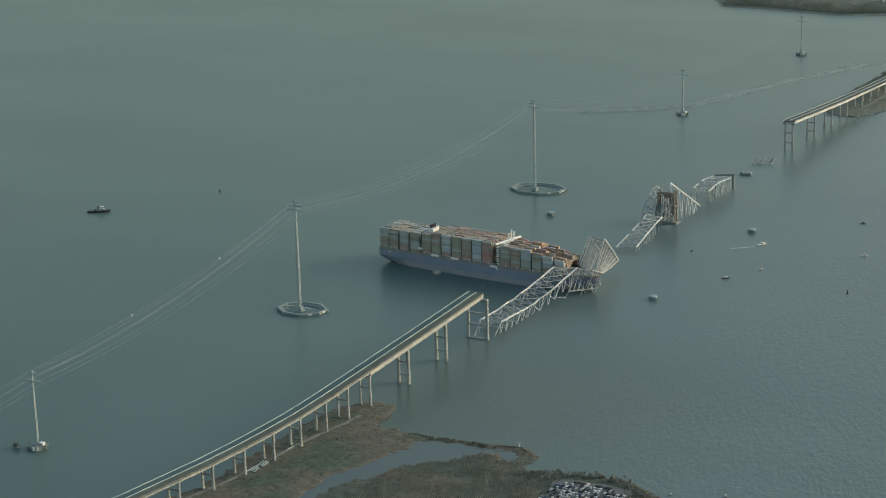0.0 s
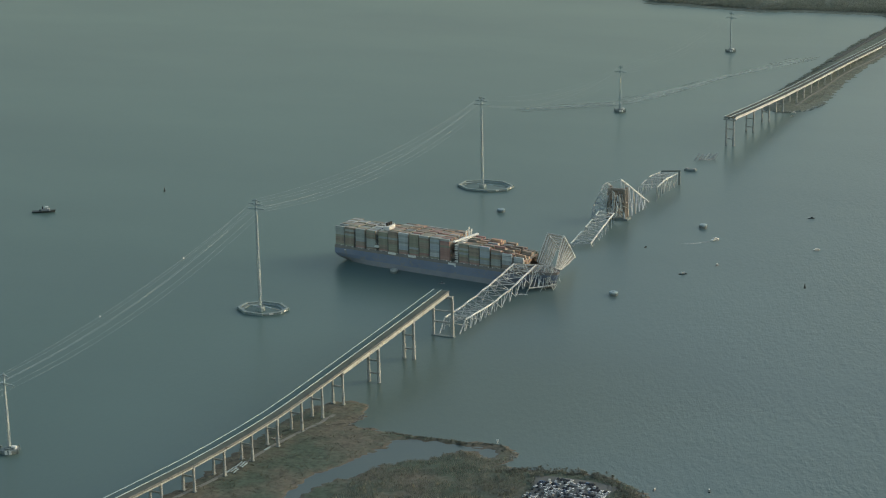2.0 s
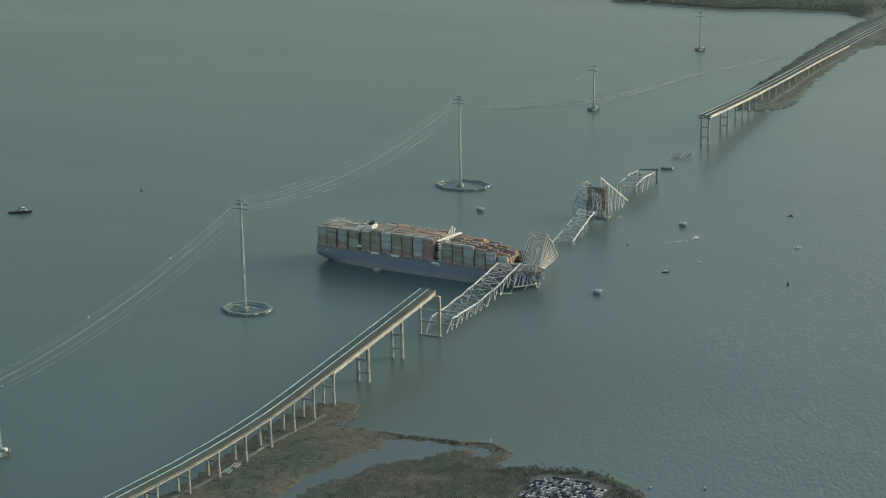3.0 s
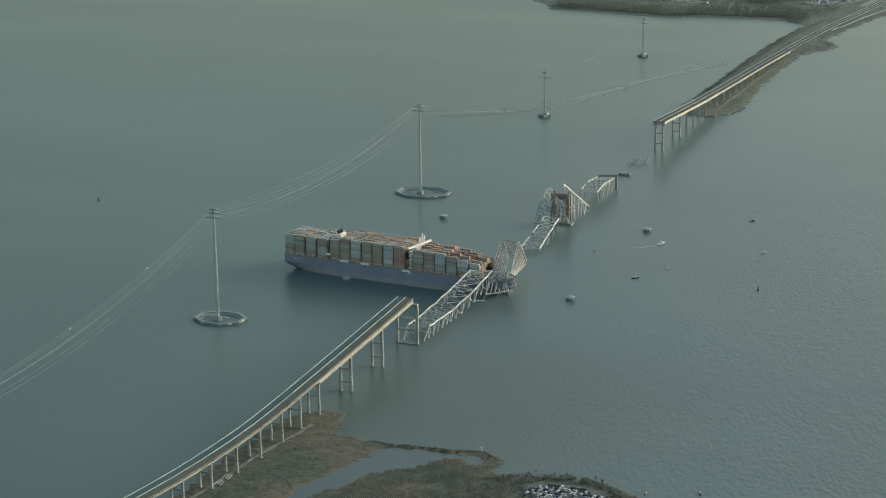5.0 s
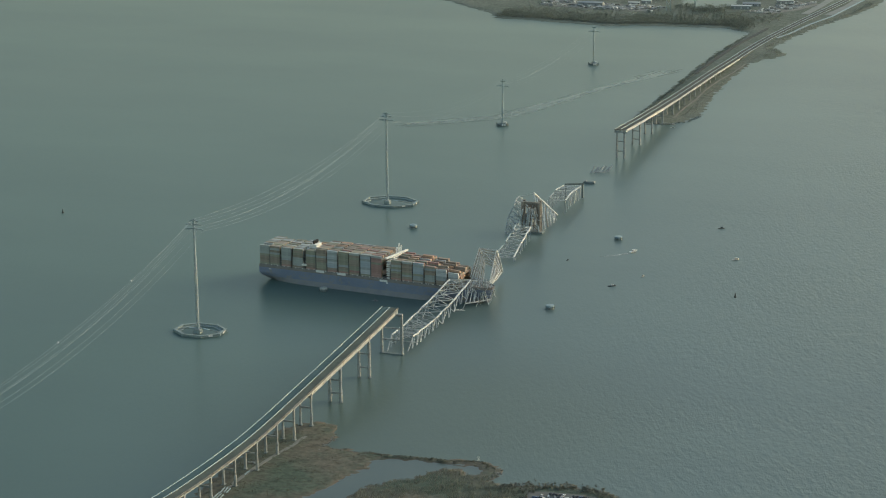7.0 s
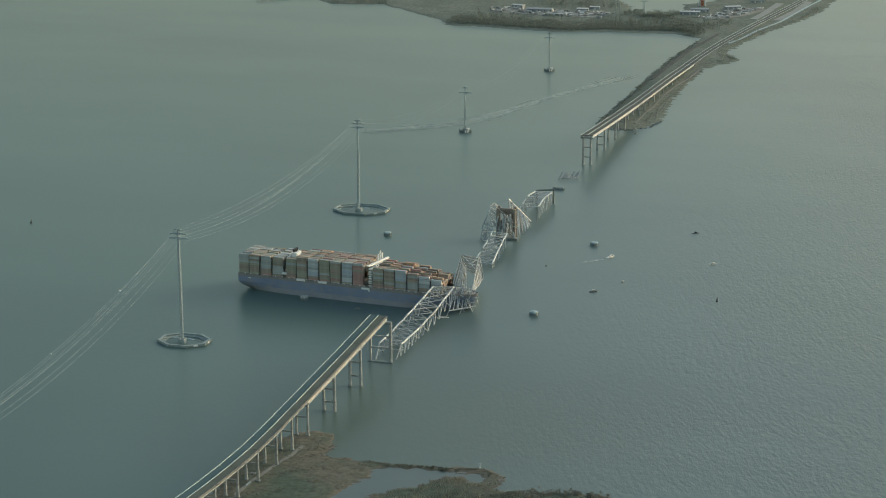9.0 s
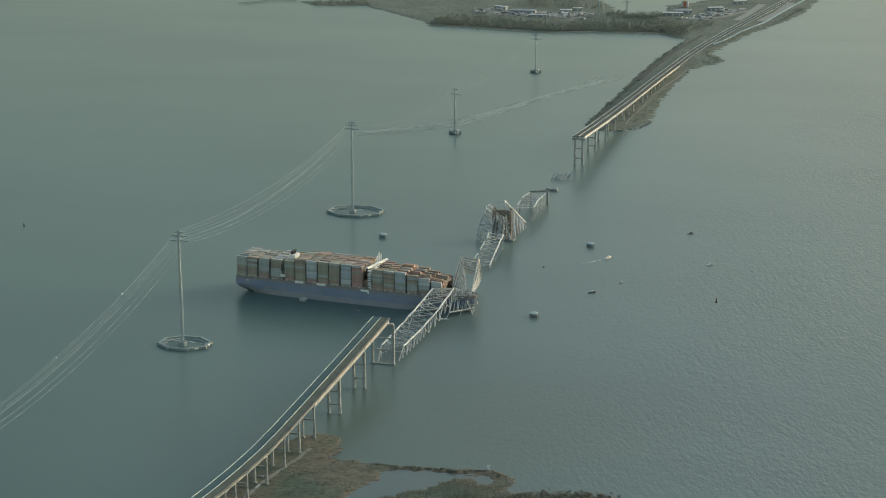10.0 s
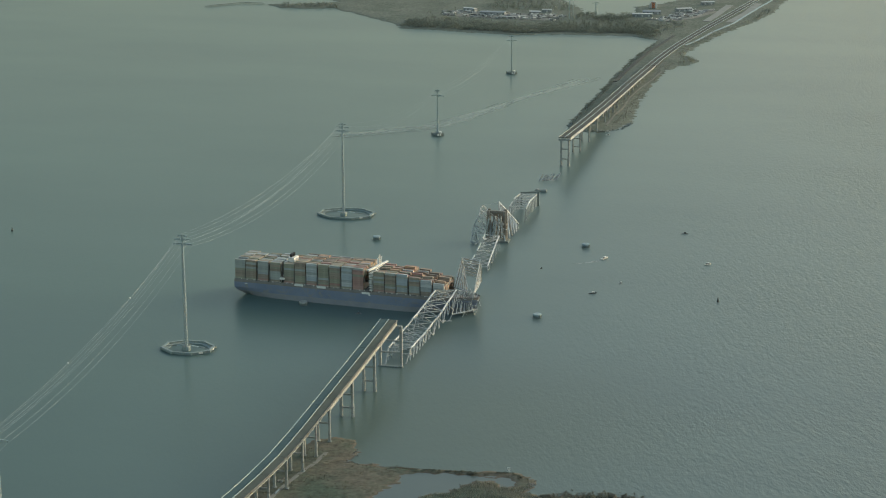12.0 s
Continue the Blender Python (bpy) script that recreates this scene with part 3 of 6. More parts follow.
def main_pier_wreck():
    random.seed(14)
    p = thing("main_pier", pose(-1.5, 525, 0), "brown concrete main pier still standing among fallen steel", "bridge pier")
    for s in (-1, 0.8):
        for dy in (-4.2, 4.2):
            v, f = sweep(rect(3.4, 2.9, c=0.4), [(s * 12.8, dy, -4), (s * 11.8, dy * 0.8, 40 if dy < 0 else 41.5)], up=Vector((0, 1, 0)))
            put("column", mesh_of("column", v, f), RUSTY, p)
        v, f = sweep(rect(3.0, 2.2, c=0.2), [(s * 12.2, -4, 22), (s * 12.2, 4, 22)])
        put("strut", mesh_of("strut", v, f), RUSTY, p)
    for z, h in ((38.2, 3.4), (20.5, 2.4)):
        v, f = sweep(rect(3.2, h, c=0.2), [(-12, 0, z), (9.6, 0, z)])
        put("cross_beam", mesh_of("cross_beam", v, f), RUSTY, p)
    for z0, z1 in ((3, 20), (21, 38)):
        for a, b in ((-1, 1), (1, -1)):
            for dy in (-3.4, 3.4):
                v, f = sweep(rect(1.0, 1.1), [(a * 10 - 1, dy, z0), (b * 10 - 1, dy, z1)], up=Vector((0, 1, 0)))
                put("cross_brace", mesh_of("cross_brace", v, f), RUSTY, p)
    v, f = block(30, 15, 4.6, 0.5)
    put("plinth", mesh_of("plinth", *moved((v, f), pose(0, 0, -2.4))), FENDER, p, "broad wet concrete plinth")
    w = thing("collapsed_truss", pose(0, 0, 0), "bent grey truss draped over the main pier", "bridge wreck")
    # right plane: peak beside the pier, falling to the water on the far side
    top = [(-3.5, 537, 49), (1.0, 572, 28), (6.0, 617, 1.0)]
    n = 7
    up = [along(top, k / n) for k in range(n + 1)]
    for k in range(n):
        # sunlit look of this chord comes from the lighter steel copy
        beam("upper_chord", up[k], up[k + 1], 1.8, 1.9, LIT_STEEL, w, box=True)
    feet = [Vector((9.5 + 0.5 * k, 517 + 12.2 * k, max(-1.5, 3.0 - 0.9 * k))) for k in range(n + 1)]
    for k in range(n):
        beam("post", up[k], feet[k], 1.9 - 0.1 * k, 1.9 - 0.1 * k, RUST_STEEL if k in (1, 3) else STEEL, w, bend=0.6)
        if k < 6:
            beam("diagonal", up[k + 1], feet[k], 1.2, 1.2, STEEL, w, bend=0.5)
    # left plane: peak and the ruins that hang from it
    topl = [(-27, 545, 41), (-24, 549, 38.5), (-21, 553, 33)]
    for a, b in zip(topl, topl[1:]):
        beam("upper_chord", a, b, 1.3, 1.4, STEEL, w, box=True)
    chain = [(-27, 545, 41), (-27, 526, 34.5), (-30, 522, 25), (-33, 514, 12), (-34, 507, 2)]
    inner = [(-18, 550, 34), (-17, 530, 26), (-18, 518, 15), (-22, 508, 6), (-25, 502, -1)]
    hi = [along(chain, k / 10) + Vector((random.gauss(0, 0.8), random.gauss(0, 1.2), random.gauss(0, 0.9))) for k in range(11)]
    lo = [along(inner, k / 10) + Vector((random.gauss(0, 0.8), random.gauss(0, 1.2), random.gauss(0, 0.9))) for k in range(11)]
    for k in range(10):
        beam("upper_chord", lerp(hi[k], hi[k + 1], 0.06), lerp(hi[k], hi[k + 1], 0.9), 1.4, 1.5, STEEL, w, box=True)
        if k % 3 != 1:
            beam("lower_chord", lo[k], lo[k + 1], 1.0, 1.1, STEEL, w, box=True)
        beam("diagonal", hi[k + k % 2], lo[k + 1 - k % 2], 0.8, 0.85, STEEL, w, bend=0.4)
    for p, q in zip(hi, lo):
        beam("post", p, q, 0.8, 0.9, STEEL, w, bend=0.4)
    beam("tie", (-27, 545, 41), (-3.5, 537, 49), 0.5, 0.55, STEEL, w, bend=1.2)
    for k in range(22):
        a = along([(-22, 540, 34), (-24, 520, 20), (-29, 510, 8), (-14, 486, 12), (-8, 470, 15)], random.random()) + Vector((random.gauss(0, 2.2), random.gauss(0, 4), random.gauss(0, 5)))
        b = a + Vector((random.uniform(-3, 7), random.uniform(-8, 4), random.uniform(-9, 2)))
        beam("hanging_member", a, b, random.uniform(0.6, 1.1), 0.9, STEEL, w, bend=0.3)
    # the half span that slopes from the pier towards the ship
    left = [(-5, 463, 24), (-4.5, 430, 17), (-6.0, 372, 5)]
    right = [(10.3, 478, 19.6), (13, 430, 13), (16.5, 382, 5.5)]
    # same steel on both chords: left painted shaded, right painted lit
    truss(w, left, right, (Vector((1, -2, -15)), Vector((1, -2, -8))), (Vector((1.5, -4, -15)), Vector((1.5, -4, -8))), 8, gap_left=(1, 4), cross=True, chord_tones=(GALV, LIT_STEEL))
    # broken deck panels and loose members caught between the legs
    for x, y, z, wide, tall, turn in ((-5.5, 520.0, 9, 9.5, 17, 6), (3.2, 519.4, 14, 7.5, 19, -9), (-1.5, 530.5, 18, 15, 18, 3)):
        v, f = block(wide, 0.7, tall, 0.08)
        put("deck_panel", mesh_of("deck_panel", *moved((v, f), pose(x, y, z, 4, turn, turn * 0.7))), RUST_PANEL, w, "torn rust-brown deck panel hanging between the legs")
    for k in range(34):
        a = Vector((random.uniform(-12, 7), random.uniform(506, 515), random.uniform(18, 38)))
        b = a + Vector((random.uniform(-3.5, 3.5), random.uniform(-3, 2), random.uniform(-17, -8)))
        beam("loose_member", a, b, random.uniform(1.0, 1.6), 1.2, STEEL if k % 4 else RUST_STEEL, w, bend=0.4)
    for k in range(16):
        a = Vector((random.uniform(-13, 8), random.uniform(512, 519), random.uniform(8, 36)))
        b = a + Vector((random.uniform(-9, 9), random.uniform(-3, 3), random.uniform(-6, 4)))
        beam("loose_brace", a, b, random.uniform(0.5, 0.8), 0.7, RUST_STEEL if k % 2 else STEEL, w, bend=0.4)
    return w


def far_wreck():
    random.seed(15)
    p = thing("end_pier", pose(0, 725, 0), "low broken concrete end pier standing in the water", "bridge pier")
    for x, y in ((-9.8, -10), (11.4, 0)):
        v, f = sweep(rect(2.6, 2.8, c=0.3), [(x, y, -4), (x, y, 20.5)], up=Vector((0, 1, 0)))
        put("column", mesh_of("column", v, f), FENDER, p)
    v, f = sweep(rect(2.6, 2.6, c=0.2), [(-11, -10.6, 19.6), (12.6, 0.6, 19.6)])
    put("cross_beam", mesh_of("cross_beam", v, f), FENDER, p)
    w = thing("collapsed_truss", pose(0, 0, 0), "fallen grey truss lying between pier and water", "bridge wreck")
    left = [(-7.0, 613, 21), (-9.0, 660, 24.0), (-9.5, 704, 20.5)]
    right = [(13.6, 627, 19.5), (12.5, 670, 21.5), (11.0, 716, 18.0)]
    truss(w, left, right, (Vector((-1, 1, -20)), Vector((-1, 1, -20))), (Vector((-2, 2.5, -20)), Vector((-1, 1, -19))), 8, gap_left=(0, 3), post=0.95)
    return w


def debris():
    random.seed(16)
    g = thing("girder_wreckage", pose(-3.5, 886, 0), "tilted grey girder ends sticking out of the water", "bridge wreck")
    for k in range(7):
        x, y = -11 + 3.8 * k, -9 + 2.8 * k
        v, f = sweep(hbeam(1.4, 1.9), [(x - 2.5, y - 5, -1.5), (x + 1.6 + 1.2 * (k % 2), y + 5, 8.6 - 1.1 * (k % 3))])
        put("girder_end", mesh_of("girder_end", v, f), STEEL, g)
    v, f = block(20, 6, 1.0, 0.15)
    put("slab", mesh_of("slab", *moved((v, f), pose(0, -2, -0.3, 8, 4, 20))), CONCRETE, g, "broken concrete deck slab awash")
    b = thing("pier_stump", pose(-1.5, 810, 0), "dark concrete pier stump just above the water", "bridge pier")
    put("plinth", mesh_of("plinth", *moved(block(17, 7, 4.0, 0.5), pose(0, 0, -1.4))), FENDER, b)
    for s in (-1, 1):
        put("stub", mesh_of("stub", *moved(block(4, 4, 1.2, 0.3), pose(s * 5.5, 0, 2.58))), CONCRETE, b)


near_wreck()
bow_wreck()
standing_wreck()
main_pier_wreck()
far_wreck()
debris()


# Power line across the harbour
TOWERS = [(-207, -1010, 76, "small"), (-216.3, -454.3, 75.3, "small"), (-225.2, 3.9, 127, "tall"), (-232.3, 610.9, 127, "tall"), (-239.1, 1161.3, 75, "small"), (-242.4, 1751.1, 73.5, "small")]
ARMS = {"tall": ((0.915, 10.5), (0.955, 9.0), (0.985, 5.0)), "small": ((0.86, 10.5), (0.965, 4.5))}


def octagon(r, turn=22.5, n=8):
    return [(r * math.cos(radians(turn + 360 / n * k)), r * math.sin(radians(turn + 360 / n * k))) for k in range(n)]


def ring_wall(r_out, r_in, z0, z1, n=8, turn=22.5):
    o, i = octagon(r_out, turn, n), octagon(r_in, turn, n)
    v = [(*p, z0) for p in o] + [(*p, z1) for p in o] + [(*p, z1) for p in i] + [(*p, z0) for p in i]
    f = []
    for k in range(n):
        j = (k + 1) % n
        for a, b in ((0, 1), (1, 2), (2, 3)):
            f.append((a * n + k, a * n + j, b * n + j, b * n + k))
    return v, f


def tower(x, y, h, kind):
    tall = kind == "tall"
    z0 = 4.6
    r, squash = (39.4, 0.77) if y > 300 else (29.3, 0.80)
    t = thing("power_tower", pose(x, y, 0), "slender galvanised lattice power tower standing on its fender island" if tall else "slim lattice power tower on a small concrete island in the water", "power tower", "towers of the power line")
    wb, wt = (2.3, 1.1) if tall else (1.8, 0.8)
    corners = [(-1, -1), (1, -1), (1, 1), (-1, 1)]

    def at(k, z):
        s = (z - z0) / (h - z0)
        w = wb * (1 - s) ** 1.25 * 0.9 + wt + (wb * 0.1 * (1 - s))
        w = min(w, wb) / 1.0
        return Vector((corners[k % 4][0] * w / 2, corners[k % 4][1] * w / 2, z))

    levels = [z0 + (h - z0) * k / 16 for k in range(17)]
    for k in range(4):
        v, f = sweep(rect(0.62, 0.62) if tall else rect(0.5, 0.5), [at(k, z) for z in levels], up=Vector((0, 1, 0.01)))
        put("leg", mesh_of("leg", v, f), GALV, t)
    chunks = []
    for a, b in zip(levels, levels[1:]):
        for k in range(4):
            chunks.append(sweep(rect(0.4, 0.4), [at(k, a), at(k + 1, b)], up=Vector((0, 1, 0.01))))
            chunks.append(sweep(rect(0.4, 0.4), [at(k + 1, a), at(k, b)], up=Vector((0, 1, 0.01))))
            chunks.append(sweep(rect(0.22, 0.22), [at(k, b), at(k + 1, b)]))
    tagged(put("lattice", mesh_of("lattice", *joined(chunks)), GALV, t), kind="stuff")
    for share, half in ARMS[kind]:
        z = h * share
        chunks = []
        for s in (-1, 1):
            tip = Vector((s * half, 0, z))
            for dy in (-0.8, 0.8):
                chunks.append(sweep(rect(0.55, 0.55), [(s * 0.5, dy, z - 1.2), tip]))
                chunks.append(sweep(rect(0.5, 0.5), [(s * 0.5, dy, z + 0.9), tip]))
            for q in (0.35, 0.65):
                chunks.append(sweep(rect(0.2, 0.2), [(s * half * q, 0, z - 1.2 * (1 - q)), (s * half * q + 0.4, 0, z + 0.9 * (1 - q))], up=Vector((0, 1, 0))))
        arm = put("cross_arm", mesh_of("cross_arm", *sweep(rect(0.6, 0.6), [(-half, 0, z), (0, 0, z + 0.02), (half, 0, z)])), GALV, t)
        for v, f in chunks:
            put("arm_brace", mesh_of("arm_brace", v, f), GALV, arm)
        for q in (-1, 1):
            v, f = lathe([(0.1, 0), (0.28, 0.2), (0.1, 0.5), (0.28, 0.8), (0.1, 1.1), (0.28, 1.4), (0.1, 1.8)], 6)
            put("insulator", mesh_of("insulator", *moved((v, f), pose(q * half * 0.97, 0, z - 1.9))), FENDER, arm)
    # base
    if tall:
        ped = put("pedestal", mesh_of("pedestal", *moved(block(8, 8, 5.6, 0.6), pose(0, 0, -1.0))), RING, t, "grey concrete pedestal")
        for k in range(4):
            put("footing", mesh_of("footing", *moved(block(2.4, 2.4, 1.0, 0.2), pose(corners[k][0] * 2.3, corners[k][1] * 2.3, 4.3))), CONCRETE, ped)
        isle = thing("fender_ring", pose(x + (1.5 if y > 300 else 0.4), y + (8.0 if y > 300 else 5.0), 0) @ Matrix.Diagonal((1, squash, 1, 1)), "octagonal timber and concrete fender ring round a power tower", "fender", "fender rings")
        put("ring", mesh_of("ring", *ring_wall(r, r - 2.4, -2.0, 2.3)), RING, isle)
        put("coping", mesh_of("coping", *ring_wall(r + 0.3, r - 2.7, 2.3, 2.8)), RING, isle, "grey concrete coping")
        put("timber_wale", mesh_of("timber_wale", *ring_wall(r + 0.45, r, 0.9, 1.5)), RING, isle)
        put("inner_shelf", mesh_of("inner_shelf", *ring_wall(r - 2.4, r - 7.0, -1.0, 0.9)), RING, isle, "dark inner ledge of the ring")
        for k in range(8):
            a = radians(22.5 + 45 * k)
            v, f = lathe([(1.1, -3), (1.1, 2.9), (0.9, 3.2)], 8)
            put("corner_post", mesh_of("corner_post", *moved((v, f), pose(r * math.cos(a), r * math.sin(a), 0))), RING, isle)
            for q in (0.25, 0.5, 0.75):
                b = radians(22.5 + 45 * (k + 1))
                px, py = ((r + 0.2) * (math.cos(a) * (1 - q) + math.cos(b) * q), (r + 0.2) * (math.sin(a) * (1 - q) + math.sin(b) * q))
                v, f = lathe([(0.45, -3), (0.45, 2.2)], 6)
                put("timber_post", mesh_of("timber_post", *moved((v, f), pose(px, py, 0))), RING, isle)
        for a in (-45, 0):
            put("sign_board", mesh_of("sign_board", *moved(block(0.4, 5.0, 1.8, 0.05), pose((r * 0.925 + 0.7) * math.cos(radians(a)), (r * 0.925 + 0.7) * math.sin(radians(a)), 0.7, 0, 0, a))), WHITE, isle, "white painted sign board")
        for q in (-1, 1):
            v, f = sweep(rect(2.2, 0.6), [(q * 4.2, -1.0, 4.2), (q * 12.0, -2.0, 3.4)])
            put("walkway", mesh_of("walkway", v, f), PARAPET, isle, "narrow pale walkway to the pedestal")
            v, f = sweep(rect(1.6, 0.6), [(q * 12.0, -2.0, 3.3), (q * (r - 3), -1.0, 1.6)])
            put("walkway", mesh_of("walkway", v, f), FENDER, isle, "dark timber walkway to the ring")
    else:
        v, f = [], []
        isle = thing("tower_island", pose(x, y, 0), "small hexagonal concrete and timber island below a power tower", "fender", "tower islands")
        put("caisson", mesh_of("caisson", *lathe([(9.2, -3), (9.2, 3.0), (8.8, 3.4), (5.0, 3.4), (5.0, 4.6)], 6)), FENDER, isle)
        put("timber_wale", mesh_of("timber_wale", *ring_wall(9.7, 9.2, 1.4, 2.2, 6, 0)), FENDER, isle)
        put("deck_house", mesh_of("deck_house", *moved(block(4.5, 3.5, 2.6, 0.15), pose(4.2, 1.5, 3.4))), WHITE, isle, "small white equipment box")
        put("sign_board", mesh_of("sign_board", *moved(block(6.0, 0.4, 3.8, 0.05), pose(4.8, -8.4, 0.8, 0, 0, 30))), WHITE, isle, "white painted sign board")
        for k in range(6):
            a = radians(60 * k)
            put("corner_post", mesh_of("corner_post", *moved(lathe([(0.7, -3), (0.7, 4.6), (0.5, 4.9)], 8), pose(9.5 * math.cos(a), 9.5 * math.sin(a), 0))), FENDER, isle)
    return t


for tw in TOWERS:
    tower(*tw)


def wires(a, b, sag):
    """The conductors of one span."""
    w = thing("power_line", pose(0, 0, 0), "bundle of sagging pale power cables between two towers", "cables", "spans of the power line")
    ends = []
    g = 0.09 if a[1] < 400 else 0.055
    for x, y, h, kind in (a, b):
        arms = ARMS[kind]
        lo, hi = arms[0], arms[-1]
        ends.append([(x + s * lo[1] * q, y, h * lo[0] - 1.9 * (q > 0.9)) for s in (-1, 1) for q in (0.97, 0.5)] + [(x + s * hi[1] * 0.97, y, h * hi[0] - 1.9) for s in (-1, 1)] + [(x, y, h)])
    for k, (p, q) in enumerate(zip(*ends)):
        s = sag * (0.72 if k == 6 else 0.9 if k > 3 else 1.0)
        pts = [Vector(p) * (1 - t) + Vector(q) * t - Vector((0, 0, s * 4 * t * (1 - t))) for t in [j / 28 for j in range(29)]]
        v, f = sweep([(g, 0), (-g / 2, g * 0.87), (-g / 2, -g * 0.87)], pts)
        put("wire", mesh_of("wire", v, f), WIRE, w)


for (a, b), sag in zip(zip(TOWERS, TOWERS[1:]), (15, 15, 24, 22, 16)):
    wires(a, b, sag)
wires(TOWERS[-1], (-262, 2452, 66, "small"), 18)


def marker_ball(x, y, z):
    b = thing("marker_ball", pose(x, y, z), "white warning ball clamped on the top power cable", "marker ball", "balls on the cables")
    put("shell", mesh_of("shell", *lathe([(0.3, -0.85), (0.75, -0.55), (0.95, 0.0), (0.75, 0.55), (0.3, 0.85)], 14)), WHITE, b)
    put("clamp", mesh_of("clamp", *sweep(rect(0.3, 0.3, c=0.05), [(0, -1.2, 0), (0, 1.2, 0)])), GALV, b)


for share in (0.335, 0.671):
    (xa, ya, za, _), (xb, yb, zb, _) = TOWERS[1], TOWERS[2]
    marker_ball(xa + (xb - xa) * share, ya + (yb - ya) * share, za + (zb - za) * share - 15 * 0.72 * 4 * share * (1 - share))


# Container ship
def boat_hull(length, beam_w, free):
    """A small hull: stations from stern to stem, with sheer, flare and a deck."""
    st = [(-0.5, 0.82, 0.0), (-0.3, 0.97, 0.0), (0.0, 1.0, 0.04), (0.25, 0.86, 0.12), (0.4, 0.52, 0.24), (0.5, 0.06, 0.36)]
    v, f = [], []
    for s, w, sheer in st:
        top = free * (1 + sheer * 1.6)
        v += [(s * length - 0.04 * length * (s > 0.3), -beam_w / 2 * w * 0.72, -0.5), (s * length, -beam_w / 2 * w, top), (s * length, beam_w / 2 * w, top), (s * length - 0.04 * length * (s > 0.3), beam_w / 2 * w * 0.72, -0.5)]
    for k in range(len(st) - 1):
        a, b = 4 * k, 4 * k + 4
        f += [(a, b, b + 1, a + 1), (a + 1, b + 1, b + 2, a + 2), (a + 2, b + 2, b + 3, a + 3), (a, a + 3, b + 3, b)]
    f += [(0, 1, 2, 3), (len(v) - 1, len(v) - 2, len(v) - 3, len(v) - 4)]
    return v, f


SHIP = pose(-80, 220.5, 0, 0, 0, -6)
HULL = material("blue_hull_paint", [(0.162, 0.198, 0.28), (0.212, 0.247, 0.322)], 0.5, scale=0.06, fine=0.8, grime=(0.255, 0.25, 0.245))
BOOT = material("antifouling_paint", [(0.225, 0.238, 0.268), (0.285, 0.29, 0.302)], 0.7, scale=0.08, fine=0.8, grime=(0.28, 0.27, 0.255))
DECKRED = material("deck_paint", [(0.20, 0.185, 0.17), (0.27, 0.245, 0.225)], 0.75, scale=0.2, fine=1.5)
HOUSE = material("cream_white_paint", [(0.55, 0.53, 0.47), (0.68, 0.66, 0.59)], 0.5, scale=0.3, fine=2.0)
WINDOW = material("dark_glass", [(0.02, 0.025, 0.03), (0.03, 0.035, 0.04)], 0.1, bump=0)
LASH = material("lashing_steel", [(0.15, 0.15, 0.143), (0.23, 0.225, 0.213)], 0.7, scale=0.3, fine=2.0)
HALF = 22.3


def hull_half(s, z):
    """Half breadth of the hull at s metres along and z above the water."""
    top = HALF * min(1.0, max(0.0, (121.5 - s) / 42.0)) ** 0.55 if s > 79 else HALF
    keel = HALF * min(1.0, max(0.0, (112 - s) / 70.0)) ** 0.8 if s > 42 else HALF
    if s < -100:
        keel *= max(0.12, 1 - ((-100 - s) / 66.0) ** 1.7 * 0.95)
    q = min(1.0, max(0.0, (z + 4) / 20.0))
    q = q ** 0.8 if s > 0 else min(1.0, q * 1.6) ** 0.6
    return keel * (1 - q) + top * q


